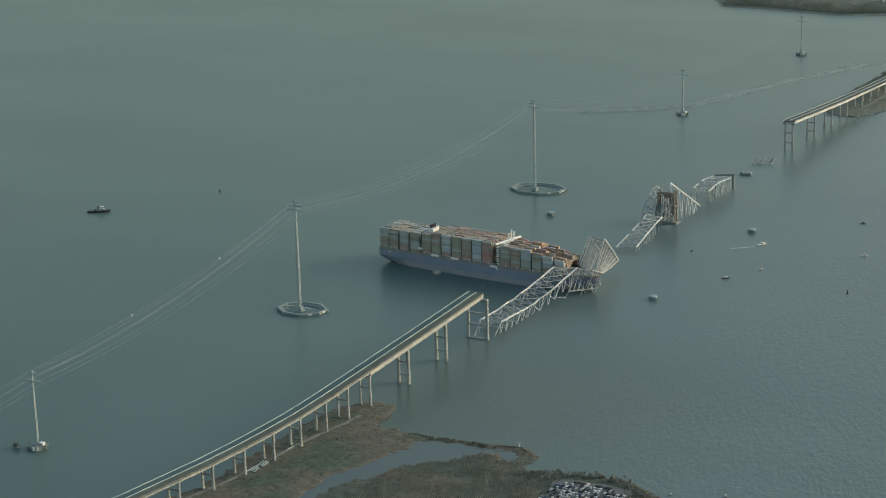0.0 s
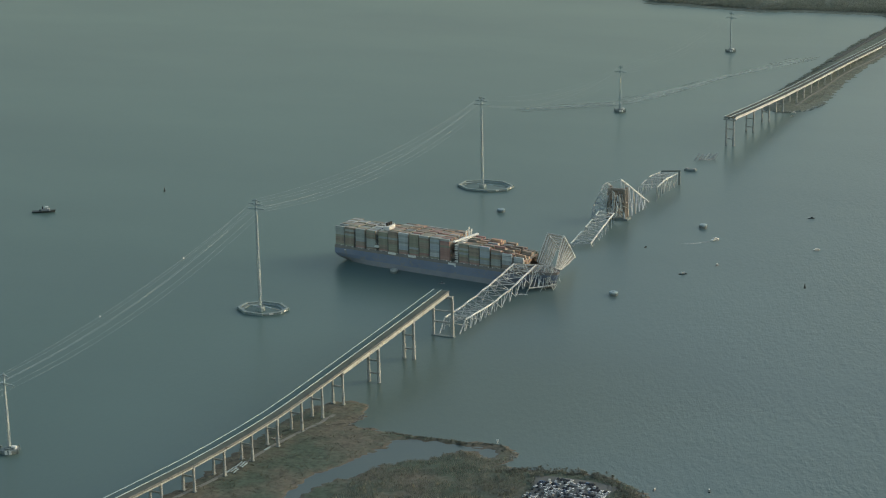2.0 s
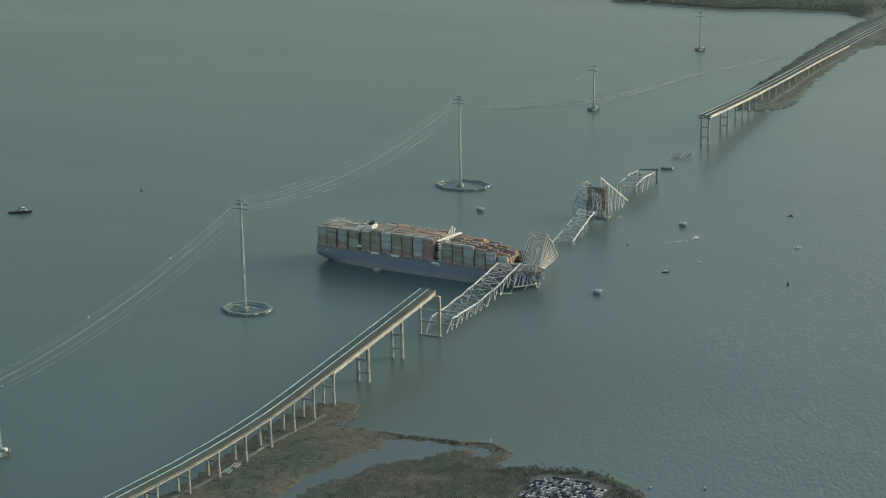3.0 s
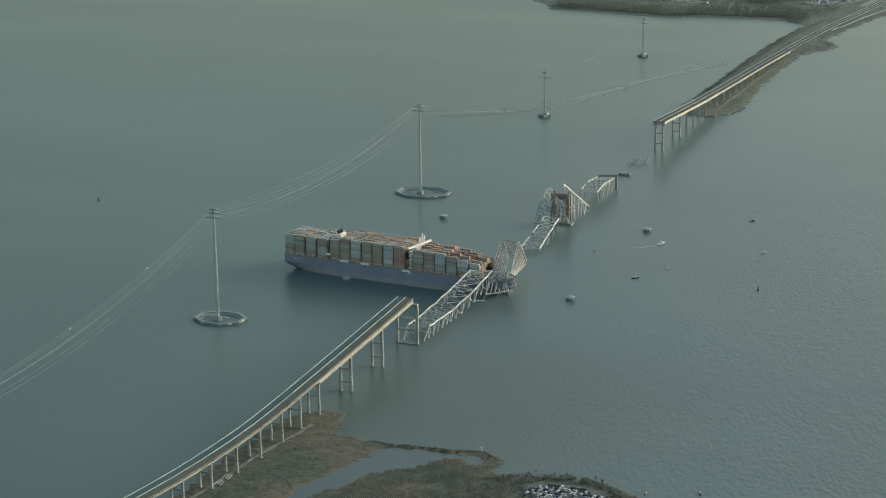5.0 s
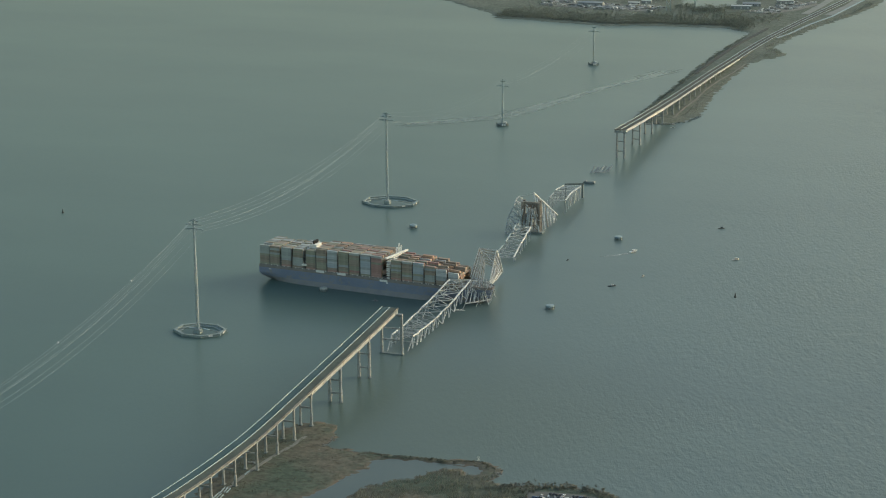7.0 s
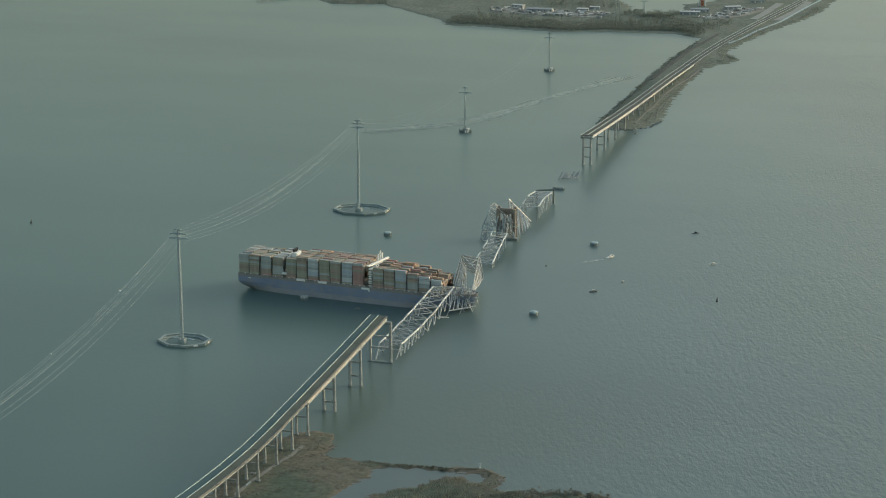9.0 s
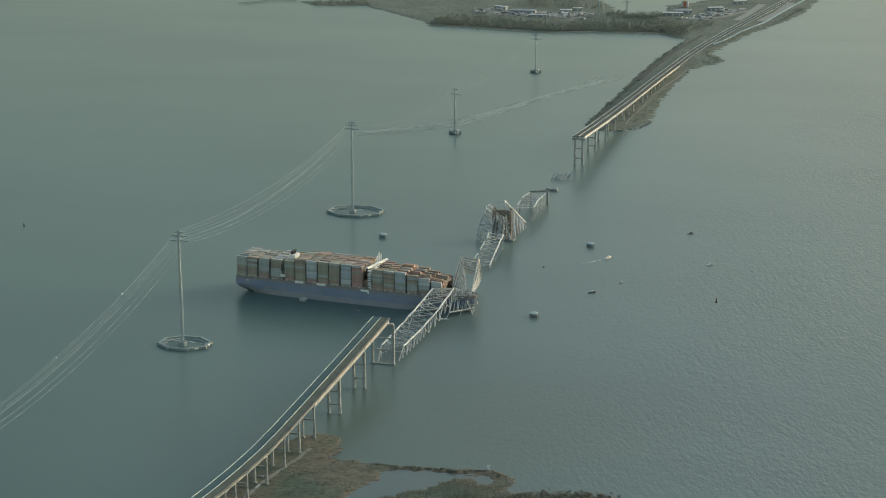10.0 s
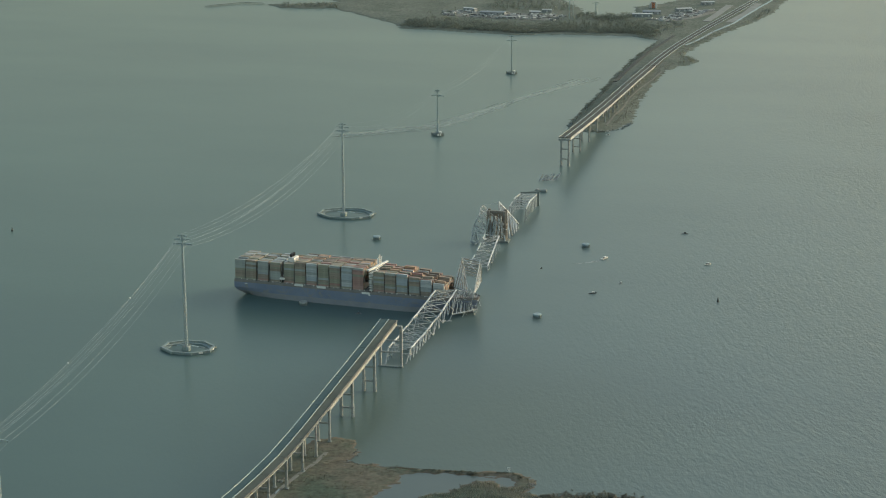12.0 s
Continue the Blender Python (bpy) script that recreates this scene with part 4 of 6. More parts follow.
def ship_hull():
    random.seed(20)
    ship = thing("container_ship", SHIP, "blue container ship loaded high with containers, bow under fallen bridge steel", "ship")
    stations = [-165, -162, -155, -145, -130, -115, -100, -70, -30, 10, 45, 65, 79, 88, 96, 103, 109, 114, 118, 120.5]
    bands = [("boot", [-6, -3, 0, 3, 6.2], BOOT, "faded grey-blue lower hull with rust bloom"), ("hull", [6.2, 10, 14, 16.4], HULL, "blue painted hull side"), ("bulwark", [16.4, 18, 19.6], DECKRED, "grey-brown weathered deck edge")]
    for name, zs, mat, label in bands:
        verts, faces = [], []
        for side in (-1, 1):
            base = len(verts)
            for s in stations:
                for z in zs:
                    rake = 0.35 * max(0.0, z) if s > 110 else 0.0
                    lift = s + rake
                    if s < -150:
                        lift = s + max(0.0, (8 - z)) * 1.35
                    verts.append((lift, side * hull_half(s, z), z))
            m = len(zs)
            for i in range(len(stations) - 1):
                for j in range(m - 1):
                    q = (base + i * m + j, base + (i + 1) * m + j, base + (i + 1) * m + j + 1, base + i * m + j + 1)
                    faces.append(q if side < 0 else q[::-1])
        m, k = len(zs), len(stations) * len(zs)
        for j in range(m - 1):
            faces.append((j, j + 1, k + j + 1, k + j))
            e = (len(stations) - 1) * m
            faces.append((e + j + 1, e + j, k + e + j, k + e + j + 1))
        put(name, mesh_of(name, verts, faces), mat, ship, label)
    outline = [(s + (6.8 if s > 110 else 0), hull_half(s, 19)) for s in stations]
    pts = [(s, -w, 18.6) for s, w in outline] + [(s, w, 18.6) for s, w in outline[::-1]]
    put("main_deck", mesh_of("main_deck", pts, [tuple(range(len(pts)))]), DECKRED, ship, "brown-grey steel deck")
    # railings along the near and far edges, in lengths
    for side in (-1, 1):
        for a in range(-160, 96, 16):
            line = [(s, side * (hull_half(s, 19) - 0.3), 20.75) for s in (a, a + 8, a + 15.6)]
            chunks = [sweep(rect(0.12, 0.12), line)]
            for s in (a, a + 4, a + 8, a + 12):
                chunks.append(sweep(rect(0.12, 0.12), [(s, side * (hull_half(s, 19) - 0.3), 19.5), (s, side * (hull_half(s, 19) - 0.3), 20.8)], up=Vector((0, 1, 0))))
            put("railing", mesh_of("railing", *joined(chunks)), HOUSE, ship)
    # white patches on the side: pilot doors and signs
    for s, z, w, h in ((-83.5, 17.8, 11.0, 2.7), (-55.5, 17.8, 11.0, 2.7), (-1, 16.2, 10.0, 2.3), (-150, 14.6, 3.0, 0.8)):
        v, f = block(w, 0.3, h, 0.05)
        put("side_panel", mesh_of("side_panel", *moved((v, f), pose(s, -HALF - 0.12, z))), WHITE, ship, "white panel on the hull side")
    # accommodation ladder below the wheelhouse
    for k in range(2):
        put("ladder_step", mesh_of("ladder_step", *moved(block(1.7, 1.0, 1.0, 0.05), pose(3.4 + 0.45 * k, -HALF - 0.6, 15.6 - 1.0 * k))), WHITE, ship)
    # white vents and bollards along the deck edge
    for k in range(30):
        a = -158 + 8.2 * k + random.uniform(-2.5, 2.5)
        v, f = lathe([(0.45, 0), (0.45, 0.9), (0.75, 1.2), (0.75, 1.6), (0.3, 1.9)], 8)
        put("vent", mesh_of("vent", *moved((v, f), pose(a, -hull_half(a, 19) + 0.9, 18.6))), WHITE, ship)
    # lifeboat in its davits beside the engine casing
    lb = put("lifeboat", mesh_of("lifeboat", *moved(boat_hull(6.5, 2.4, 1.2), pose(-103.6, -23.1, 24.5))), WHITE, ship, "white covered lifeboat in davits")
    put("canopy", mesh_of("canopy", *moved(block(4.6, 1.9, 1.0, 0.35), pose(-103.9, -23.1, 25.6))), WHITE, lb)
    for a in (-106.3, -102.9):
        v, f = sweep(rect(0.5, 0.6), [(a, -19.0, 18.6), (a, -20.0, 27.0), (a, -21.8, 29.5)], up=Vector((1, 0, 0)))
        put("davit", mesh_of("davit", v, f), WHITE, lb)
    # deckhouse with the wheelhouse across its top
    h = put("deckhouse", mesh_of("deckhouse", *moved(block(6.4, 28, 22.5, 0.25), pose(4.8, 0, 18.6))), HOUSE, ship, "cream-white deckhouse")
    wh = put("wheelhouse", mesh_of("wheelhouse", *moved(block(3.2, 46.0, 1.7, 0.3), pose(5.2, 0, 43.4, 0, 0, -7))), WHITE, ship, "bright white bridge wings across the beam")
    put("wheelhouse_cabin", mesh_of("wheelhouse_cabin", *moved(block(5.2, 20, 1.4, 0.25), pose(4.8, 0, 41.2))), WHITE, ship)
    put("window_band", mesh_of("window_band", *moved(block(5.3, 19, 0.7, 0.05), pose(4.8, 0, 41.5))), WINDOW, wh, "dark band of windows")
    for k in range(8):
        z = 20.5 + 2.7 * k
        put("gallery", mesh_of("gallery", *moved(block(4.2, 5.0, 1.1, 0.05), pose(4.6, -19.0, z + (0.4 if k % 2 else 0)))), WHITE, h)
        v, f = sweep(rect(0.8, 0.18), [(3.2, -20.0, z + 0.3), (6.4, -20.0, z + 2.9)])
        put("stair", mesh_of("stair", v, f), LASH, h)
    for y, top in ((9.5, 54.5), (3.5, 51.5), (15, 51)):
        v, f = lathe([(1.1, 44), (0.9, (44 + top) / 2), (0.5, top)], 8)
        mast = put("mast", mesh_of("mast", *moved((v, f), pose(3.4, y, 0))), WHITE, ship, "white signal mast")
        v, f = sweep(rect(0.35, 0.35), [(3.4, y - 3.2, top - 2.4), (3.4, y + 3.2, top - 2.4)])
        put("yard", mesh_of("yard", v, f), WHITE, mast)
        put("radome", mesh_of("radome", *moved(lathe([(0.2, 0), (0.9, 0.5), (0.9, 1.1), (0.2, 1.6)], 8), pose(3.4, y + 1.4, top - 1.4))), WHITE, mast)
    # engine casing and funnels aft
    c = put("engine_casing", mesh_of("engine_casing", *moved(block(2.8, 26, 23.5, 0.25), pose(-104.6, 0, 18.6))), HOUSE, ship, "cream engine casing")
    put("funnel_house", mesh_of("funnel_house", *moved(block(7.5, 13, 5.0, 0.3), pose(-98.2, -3.0, 42.0))), WHITE, ship, "cream funnel housing")
    for y, r in ((-6.5, 1.5), (-2.6, 1.9), (1.4, 1.5)):
        v, f = lathe([(r, 0), (r, 2.6), (r * 1.1, 2.8), (r * 1.1, 3.8), (r * 0.8, 3.8)], 10)
        put("exhaust", mesh_of("exhaust", *moved((v, f), pose(-99.2, y, 46.9))), BLACK, ship, "black exhaust pipe")
    for k in range(7):
        v, f = sweep(rect(0.9, 0.2), [(-106.2, -20.6, 20 + 3 * k), (-103.4, -20.6, 23 + 3 * k)])
        put("stair", mesh_of("stair", v, f), LASH, c)
    return ship


# bays: start along the ship, tiers, colours of the upper and the lower half of the outer stack
BAYS = [(-163.8, 9, 1, 0), (-150.3, 9, 0, 0), (-135.0, 9, 1, 0), (-119.5, 9, 0, 1), (-102.3, 9, 2, 1), (-88.7, 10, 0, 2), (-74.2, 10, 4, 5), (-59.5, 10, 2, 2), (-45.6, 10, 0, 2), (-30.9, 10, 5, 4), (-17.2, 10, 6, 6),
        (8.3, 9, 2, 0), (22.0, 9, 0, 2), (36.1, 9, 5, 3), (50.3, 8, 0, 1), (64.5, 7, 4, 3), (78.6, 6, 4, 3)]
PAINTS = [
    material("brown_container", [(0.19, 0.155, 0.122), (0.34, 0.281, 0.22)], 0.6, scale=0.2, fine=1.5, by_object=0.25, by_island=0.35),
    material("dull_grey_container", [(0.269, 0.290, 0.269), (0.384, 0.403, 0.374)], 0.6, scale=0.2, fine=1.5, by_object=0.25, by_island=0.35),
    material("olive_brown_container", [(0.205, 0.203, 0.15), (0.325, 0.318, 0.238)], 0.6, scale=0.2, fine=1.5, by_object=0.25, by_island=0.35),
    material("slate_container", [(0.242, 0.269, 0.269), (0.374, 0.393, 0.384)], 0.6, scale=0.2, fine=1.5, by_object=0.25, by_island=0.35),
    material("pale_grey_container", [(0.363, 0.388, 0.388), (0.500, 0.518, 0.509)], 0.55, scale=0.2, fine=1.5, by_object=0.3, by_island=0.3),
    material("blue_grey_container", [(0.319, 0.363, 0.388), (0.398, 0.440, 0.465)], 0.55, scale=0.2, fine=1.5, by_object=0.3, by_island=0.3),
    material("maroon_container", [(0.269, 0.157, 0.134), (0.408, 0.253, 0.215)], 0.6, scale=0.2, fine=1.5, by_object=0.25, by_island=0.35),
    material("orange_container", [(0.388, 0.253, 0.166), (0.538, 0.371, 0.253)], 0.6, scale=0.2, fine=1.5, by_object=0.3, by_island=0.3),
]
PAINT_WORDS = ["brown", "dull grey", "olive brown", "slate grey", "pale grey", "blue-grey", "maroon", "orange"]


def container_chunk(length):
    """A container with corner posts and sides set back between them."""
    w, h, e = 2.32, 2.47, 0.08
    v, f = [], []
    for x0, x1, i in ((0, 0.35, 0.0), (0.35, length - 0.35, e), (length - 0.35, length, 0.0)):
        k = len(v)
        for x in (x0, x1):
            v += [(x, -w / 2 + i, i * 0.2), (x, w / 2 - i, i * 0.2), (x, w / 2 - i, h - i * 0.2), (x, -w / 2 + i, h - i * 0.2)]
        f += [(k + j, k + (j + 1) % 4, k + 4 + (j + 1) % 4, k + 4 + j) for j in range(4)]
        f += [(k + 3, k + 2, k + 1, k), (k + 4, k + 5, k + 6, k + 7)]
    return v, f


def cargo():
    random.seed(21)
    length, wide, tall, deck = 12.7, 2.40, 2.56, 20.0
    meshes = {}
    rest = [[] for _ in PAINTS]
    for b, (s0, tiers, main, under) in enumerate(BAYS):
        fore, aft = b >= 11, b < 4
        cols = 18 if b < 14 else 17 if b < 16 else 15
        for c in range(cols):
            y = (c - (cols - 1) / 2) * wide
            top = tiers + (random.choice((0, 0, 0, -1)) if c > 0 else 0)
            if fore:
                top += random.choice((0, 0, -1, -1, 1 if b > 12 else 0)) if c > 1 else 0
            for k in range(top):
                run = main if k >= 4 else under
                outer, upper = c == 0, k >= top - 1
                single = outer or (upper and c < 10)
                if outer:
                    paint = run if random.random() < 0.7 else random.choice((0, 2, 3, 1) if run not in (4, 5) else (3, 4, 5, 1))
                    if k < 2:
                        paint = random.choice((6, 0, 0, 3, 6, 2) if k == 0 else (0, 6, paint, paint, 0))
                elif fore:
                    paint = random.choice((7, 0, 0, 6, 7, 2, 3, 0))
                elif aft:
                    paint = random.choice((0, 2, 1, 3, 0, 2, 4))
                else:
                    paint = random.choice((0, 0, 6, 2, 2, 7, 3, 0))
                z = deck + k * tall
                if not single:
                    if k >= top - 3 or c < 2 or c == cols - 1:
                        v, f = container_chunk(length)
                        rest[paint].append(([(x + s0, q + y, r + z) for x, q, r in v], f))
                    continue
                if paint not in meshes:
                    meshes[paint] = mesh_of("shipping_container", *container_chunk(length))
                lean = pose(0, 0, 0)
                if b >= 15 and upper:
                    lean = pose(0, 0, 0, random.uniform(-6, 6), random.uniform(-5, 5), random.uniform(-7, 7))
                ob = put("shipping_container", meshes[paint], PAINTS[paint], None, "", SHIP @ pose(s0, y, z) @ lean)
                tagged(ob, PAINT_WORDS[paint] + (" steel shipping container in the outer deck stack" if outer else " steel shipping container on top of the deck stacks"), "container", "containers on the ship")
    for k, chunks in enumerate(rest):
        if chunks:
            ob = put("stacked_containers", mesh_of("stacked_containers", *joined(chunks)), PAINTS[k], None, "", SHIP)
            tagged(ob, PAINT_WORDS[k] + " steel containers packed inside the deck stacks", "containers", kind="stuff")
    # lashing bridges between the bays, under the stacks the hatch coamings
    for b, (s0, tiers, main, under) in enumerate(BAYS):
        h = 2.56 * min(5, tiers - 2)
        chunks = []
        for y in [-HALF + 0.6 + (2 * HALF - 1.2) * k / 9 for k in range(10)]:
            chunks.append(sweep(rect(0.5, 0.5), [(s0 - 0.75, y, 18.6), (s0 - 0.75, y, 18.6 + h)], up=Vector((0, 1, 0))))
        for k in range(1, 6):
            chunks.append(sweep(rect(0.6, 0.25), [(s0 - 0.75, -HALF + 0.4, 18.6 + h * k / 5), (s0 - 0.75, HALF - 0.4, 18.6 + h * k / 5)]))
        if b not in (0,):
            ob = put("lashing_bridge", mesh_of("lashing_bridge", *joined(chunks)), LASH, None, "", SHIP)
            tagged(ob, "dark steel lashing bridge between container bays", "lashing bridge", "lashing bridges")
        cw = 2 * min(HALF, hull_half(s0 + 11.5, 19)) - 1.2
        ob = put("hatch_cover", mesh_of("hatch_cover", *moved(block(12.9, cw, 1.34, 0.15), pose(s0 + 6.2, 0, 18.66))), LASH, None, "", SHIP)
        tagged(ob, "dark steel hatch cover under a container bay", "hatch cover", "hatch covers")


ship_hull()
cargo()


# Land: sheets that rise out of the water along outlines roughened by noise
MARSH = [(-9, -224), (4, -216), (18, -215), (29, -228), (38, -250), (36, -272), (63, -276), (91, -275), (124, -272), (146, -271), (171, -265), (188, -265), (205, -276), (211, -296), (204, -309), (222, -313), (240, -307), (279, -298), (303, -300), (326, -312), (348, -330), (390, -372), (440, -450), (520, -620), (620, -900), (-300, -900), (-120, -700), (-62, -560), (-30, -480), (-25, -450), (-28, -400), (-29, -295), (-21, -247)]
POND = [(91, -297), (98, -288), (113, -284), (135, -282), (146, -282), (159, -283), (172, -281), (182, -280), (190, -287), (191, -296), (185, -299), (176, -294), (168, -289), (157, -290), (151, -300), (144, -311), (136, -325), (120, -334), (113, -346), (106, -355), (103, -369), (89, -394), (82, -407), (77, -421), (77, -436), (78, -460), (66, -460), (64, -436), (67, -424), (62, -416), (63, -403), (66, -391), (71, -380), (76, -367), (81, -352), (84, -338), (88, -325), (91, -309)]
FAR_SHORE = [(-1010, 2560), (-943, 2500), (-863, 2508), (-828, 2524), (-731, 2425), (-622, 2316), (-595, 2254), (-529, 2252), (-412, 2229), (-323, 2217), (-280, 2240), (-185, 2254), (-90, 2258), (-32, 2206), (-40, 2100), (-47, 1997), (-52, 1795), (-51, 1583), (-54, 1400), (-52, 1290), (-20, 1246), (14, 1243), (34, 1270), (50, 1339), (38, 1488), (33, 1615), (34, 1733), (39, 1860), (62, 1908), (86, 1955), (84, 1980), (64, 2002), (48, 2035), (63, 2167), (92, 2329), (140, 2510), (172, 2674), (177, 2807), (230, 3300), (-1500, 3300), (-1300, 2900), (-850, 2640), (-900, 2590)]
INLET = [(-262, 2640), (-245, 2568), (-205, 2532), (-165, 2540), (-138, 2600), (-150, 2700), (-100, 2765), (-60, 2850), (-100, 3350), (-360, 3350), (-330, 2760)]


def inside_distance(px, py, poly):
    """Distance of points to an outline, positive inside."""
    d = np.full(px.shape, 1e9)
    ins = np.zeros(px.shape, bool)
    for (ax, ay), (bx, by) in zip(poly, poly[1:] + poly[:1]):
        ex, ey = bx - ax, by - ay
        t = np.clip(((px - ax) * ex + (py - ay) * ey) / (ex * ex + ey * ey), 0, 1)
        d = np.minimum(d, np.hypot(px - ax - t * ex, py - ay - t * ey))
        if ay != by:
            cross = ((ay > py) != (by > py)) & (px < (bx - ax) * (py - ay) / (by - ay) + ax)
            ins ^= cross
    return np.where(ins, d, -d)


def wobble(px, py, size, seed):
    """Smooth value noise from sums of turned waves."""
    rs = np.random.RandomState(seed)
    out = np.zeros(px.shape)
    for k in range(14):
        a, f, ph = rs.uniform(0, 6.283), rs.uniform(0.5, 2.2) / size, rs.uniform(0, 6.283)
        out += np.sin((px * np.cos(a) + py * np.sin(a)) * f * 6.283 + ph)
    return out / 3.7


def land_height(px, py, poly, holes, rough, seed, slope=0.22, top=1.6):
    s = inside_distance(px, py, poly)
    for h in holes:
        s = np.minimum(s, -inside_distance(px, py, h))
    s = s + rough * wobble(px, py, rough * 7, seed) + rough * 0.5 * wobble(px, py, rough * 2.6, seed + 1)
    h = np.where(s > 0, top * (1 - np.exp(-np.maximum(s, 0) * slope / top)), s * 0.4)
    return np.maximum(h, -3.0) + np.where(s > 0, np.minimum(s * 0.06, 0.35), 0) * wobble(px, py, 11, seed + 2)


def land_sheet(name, x0, x1, y0, y1, step, poly, holes, rough, seed, mat, label, top=1.6, slope=0.22):
    xs, ys = np.arange(x0, x1 + step, step), np.arange(y0, y1 + step, step)
    gx, gy = np.meshgrid(xs, ys)
    h = land_height(gx, gy, poly, holes, rough, seed, slope, top)
    n = len(xs)
    keep = h > -1.2
    cell = keep[:-1, :-1] | keep[1:, :-1] | keep[:-1, 1:] | keep[1:, 1:]
    jj, ii = np.nonzero(cell)
    a = jj * n + ii
    faces = np.stack([a, a + 1, a + n + 1, a + n], 1)
    used, inv = np.unique(faces, return_inverse=True)
    verts = np.stack([gx.ravel(), gy.ravel(), h.ravel()], 1)[used]
    me = mesh_of(name, verts.tolist(), inv.reshape(-1, 4).tolist())
    me.polygons.foreach_set("use_smooth", [True] * len(me.polygons))
    return tagged(put(name, me, mat), label, "ground", kind="structure")


def ground_material(name, low, mid, high, scale):
    """Mud at the waterline, then two kinds of growth in patches."""
    m = bpy.data.materials.new(name)
    m.use_nodes = True
    n, l = m.node_tree.nodes, m.node_tree.links
    bsdf = n["Principled BSDF"]
    co = n.new("ShaderNodeTexCoord")
    sep = n.new("ShaderNodeSeparateXYZ")
    l.new(co.outputs["Object"], sep.inputs[0])

    def noise_of(s, detail=5.0):
        t = n.new("ShaderNodeTexNoise")
        t.inputs["Scale"].default_value = s
        t.inputs["Detail"].default_value = detail
        t.inputs["Roughness"].default_value = 0.62
        l.new(co.outputs["Object"], t.inputs["Vector"])
        return t.outputs["Fac"]

    def ramp_of(fac, a, b, ca, cb):
        r = n.new("ShaderNodeValToRGB")
        r.color_ramp.elements[0].position, r.color_ramp.elements[1].position = a, b
        r.color_ramp.elements[0].color, r.color_ramp.elements[1].color = (*ca, 1), (*cb, 1)
        l.new(fac, r.inputs["Fac"])
        return r.outputs["Color"]

    patches = ramp_of(noise_of(scale), 0.40, 0.60, mid, high)
    fine = ramp_of(noise_of(scale * 14, 3.0), 0.25, 0.75, (0.62, 0.62, 0.62), (1.25, 1.25, 1.25))
    mul = n.new("ShaderNodeMix")
    mul.data_type, mul.blend_type = "RGBA", "MULTIPLY"
    mul.inputs["Factor"].default_value = 1.0
    l.new(patches, mul.inputs["A"])
    l.new(fine, mul.inputs["B"])
    edge = n.new("ShaderNodeMath")
    edge.operation = "MULTIPLY_ADD"
    edge.inputs[1].default_value = 2.2
    l.new(noise_of(scale * 4), edge.inputs[0])
    l.new(sep.outputs["Z"], edge.inputs[2])
    shore = n.new("ShaderNodeMapRange")
    shore.inputs["From Min"].default_value, shore.inputs["From Max"].default_value = 1.1, 1.9
    l.new(edge.outputs[0], shore.inputs["Value"])
    mix = n.new("ShaderNodeMix")
    mix.data_type = "RGBA"
    l.new(shore.outputs["Result"], mix.inputs["Factor"])
    mix.inputs["A"].default_value = (*low, 1)
    l.new(mul.outputs["Result"], mix.inputs["B"])
    l.new(mix.outputs["Result"], bsdf.inputs["Base Color"])
    bsdf.inputs["Roughness"].default_value = 0.95
    bsdf.inputs["Specular IOR Level"].default_value = 0.15
    b = n.new("ShaderNodeBump")
    b.inputs["Strength"].default_value, b.inputs["Distance"].default_value = 0.7, 0.6
    l.new(noise_of(scale * 20, 4.0), b.inputs["Height"])
    l.new(b.outputs["Normal"], bsdf.inputs["Normal"])
    return m


MARSH_GROUND = ground_material("marsh_ground", (0.142, 0.119, 0.093), (0.086, 0.112, 0.085), (0.140, 0.131, 0.103), 0.014)
FAR_GROUND = ground_material("far_ground", (0.130, 0.148, 0.125), (0.128, 0.152, 0.124), (0.165, 0.185, 0.154), 0.012)
REED = material("dry_reeds", [(0.110, 0.122, 0.090), (0.195, 0.178, 0.135)], 0.9, scale=0.016, fine=0.6, bump=0, by_island=0.35, spec=0.1, thin=0.5)
SCRUB = material("bare_scrub", [(0.115, 0.128, 0.104), (0.165, 0.172, 0.142)], 0.9, scale=0.06, fine=0.8, bump=0, by_island=0.7, spec=0.1, thin=0.55)
# dull evergreen, its base colour raised to stand in for distance haze
LEAF = material("hazy_evergreen_leaf", [(0.21, 0.242, 0.20), (0.295, 0.325, 0.273)], 0.85, scale=0.05, fine=0.6, bump=0, by_island=0.5, spec=0.15, thin=0.5)
TWIG = material("bare_twigs", [(0.25, 0.26, 0.226), (0.35, 0.352, 0.305)], 0.9, scale=0.1, fine=0.8, bump=0, by_object=0.4, by_island=0.5, spec=0.1, thin=0.5)
BRUSH = material("grey_reeds", [(0.245, 0.255, 0.212), (0.355, 0.355, 0.30)], 0.9, scale=0.05, fine=0.6, bump=0, by_island=0.7, spec=0.1, thin=0.55)
BARK = material("grey_brown_bark", [(0.16, 0.15, 0.125), (0.25, 0.235, 0.20)], 0.9, scale=0.6, fine=4.0)
TRACK = material("gravel_track", [(0.155, 0.160, 0.145), (0.205, 0.210, 0.19)], 0.95, scale=0.1, fine=1.5)
CARPARK = material("car_park_asphalt", [(0.085, 0.092, 0.088), (0.12, 0.126, 0.12)], 0.9, scale=0.08, fine=1.0, grime=(0.12, 0.115, 0.09))
PALE_PAVING = material("pale_concrete_paving", [(0.19, 0.21, 0.195), (0.25, 0.27, 0.25)], 0.9, scale=0.05, fine=0.8)

land_sheet("ground", -310, 640, -900, -205, 3.2, MARSH, [POND], 2.4, 31, MARSH_GROUND, "brown tidal marsh with a muddy edge", top=1.5)
land_sheet("ground", -1500, 300, 1230, 3300, 7.0, FAR_SHORE, [INLET], 4.0, 41, FAR_GROUND, "grey-green far shore and causeway", top=2.2, slope=0.16)


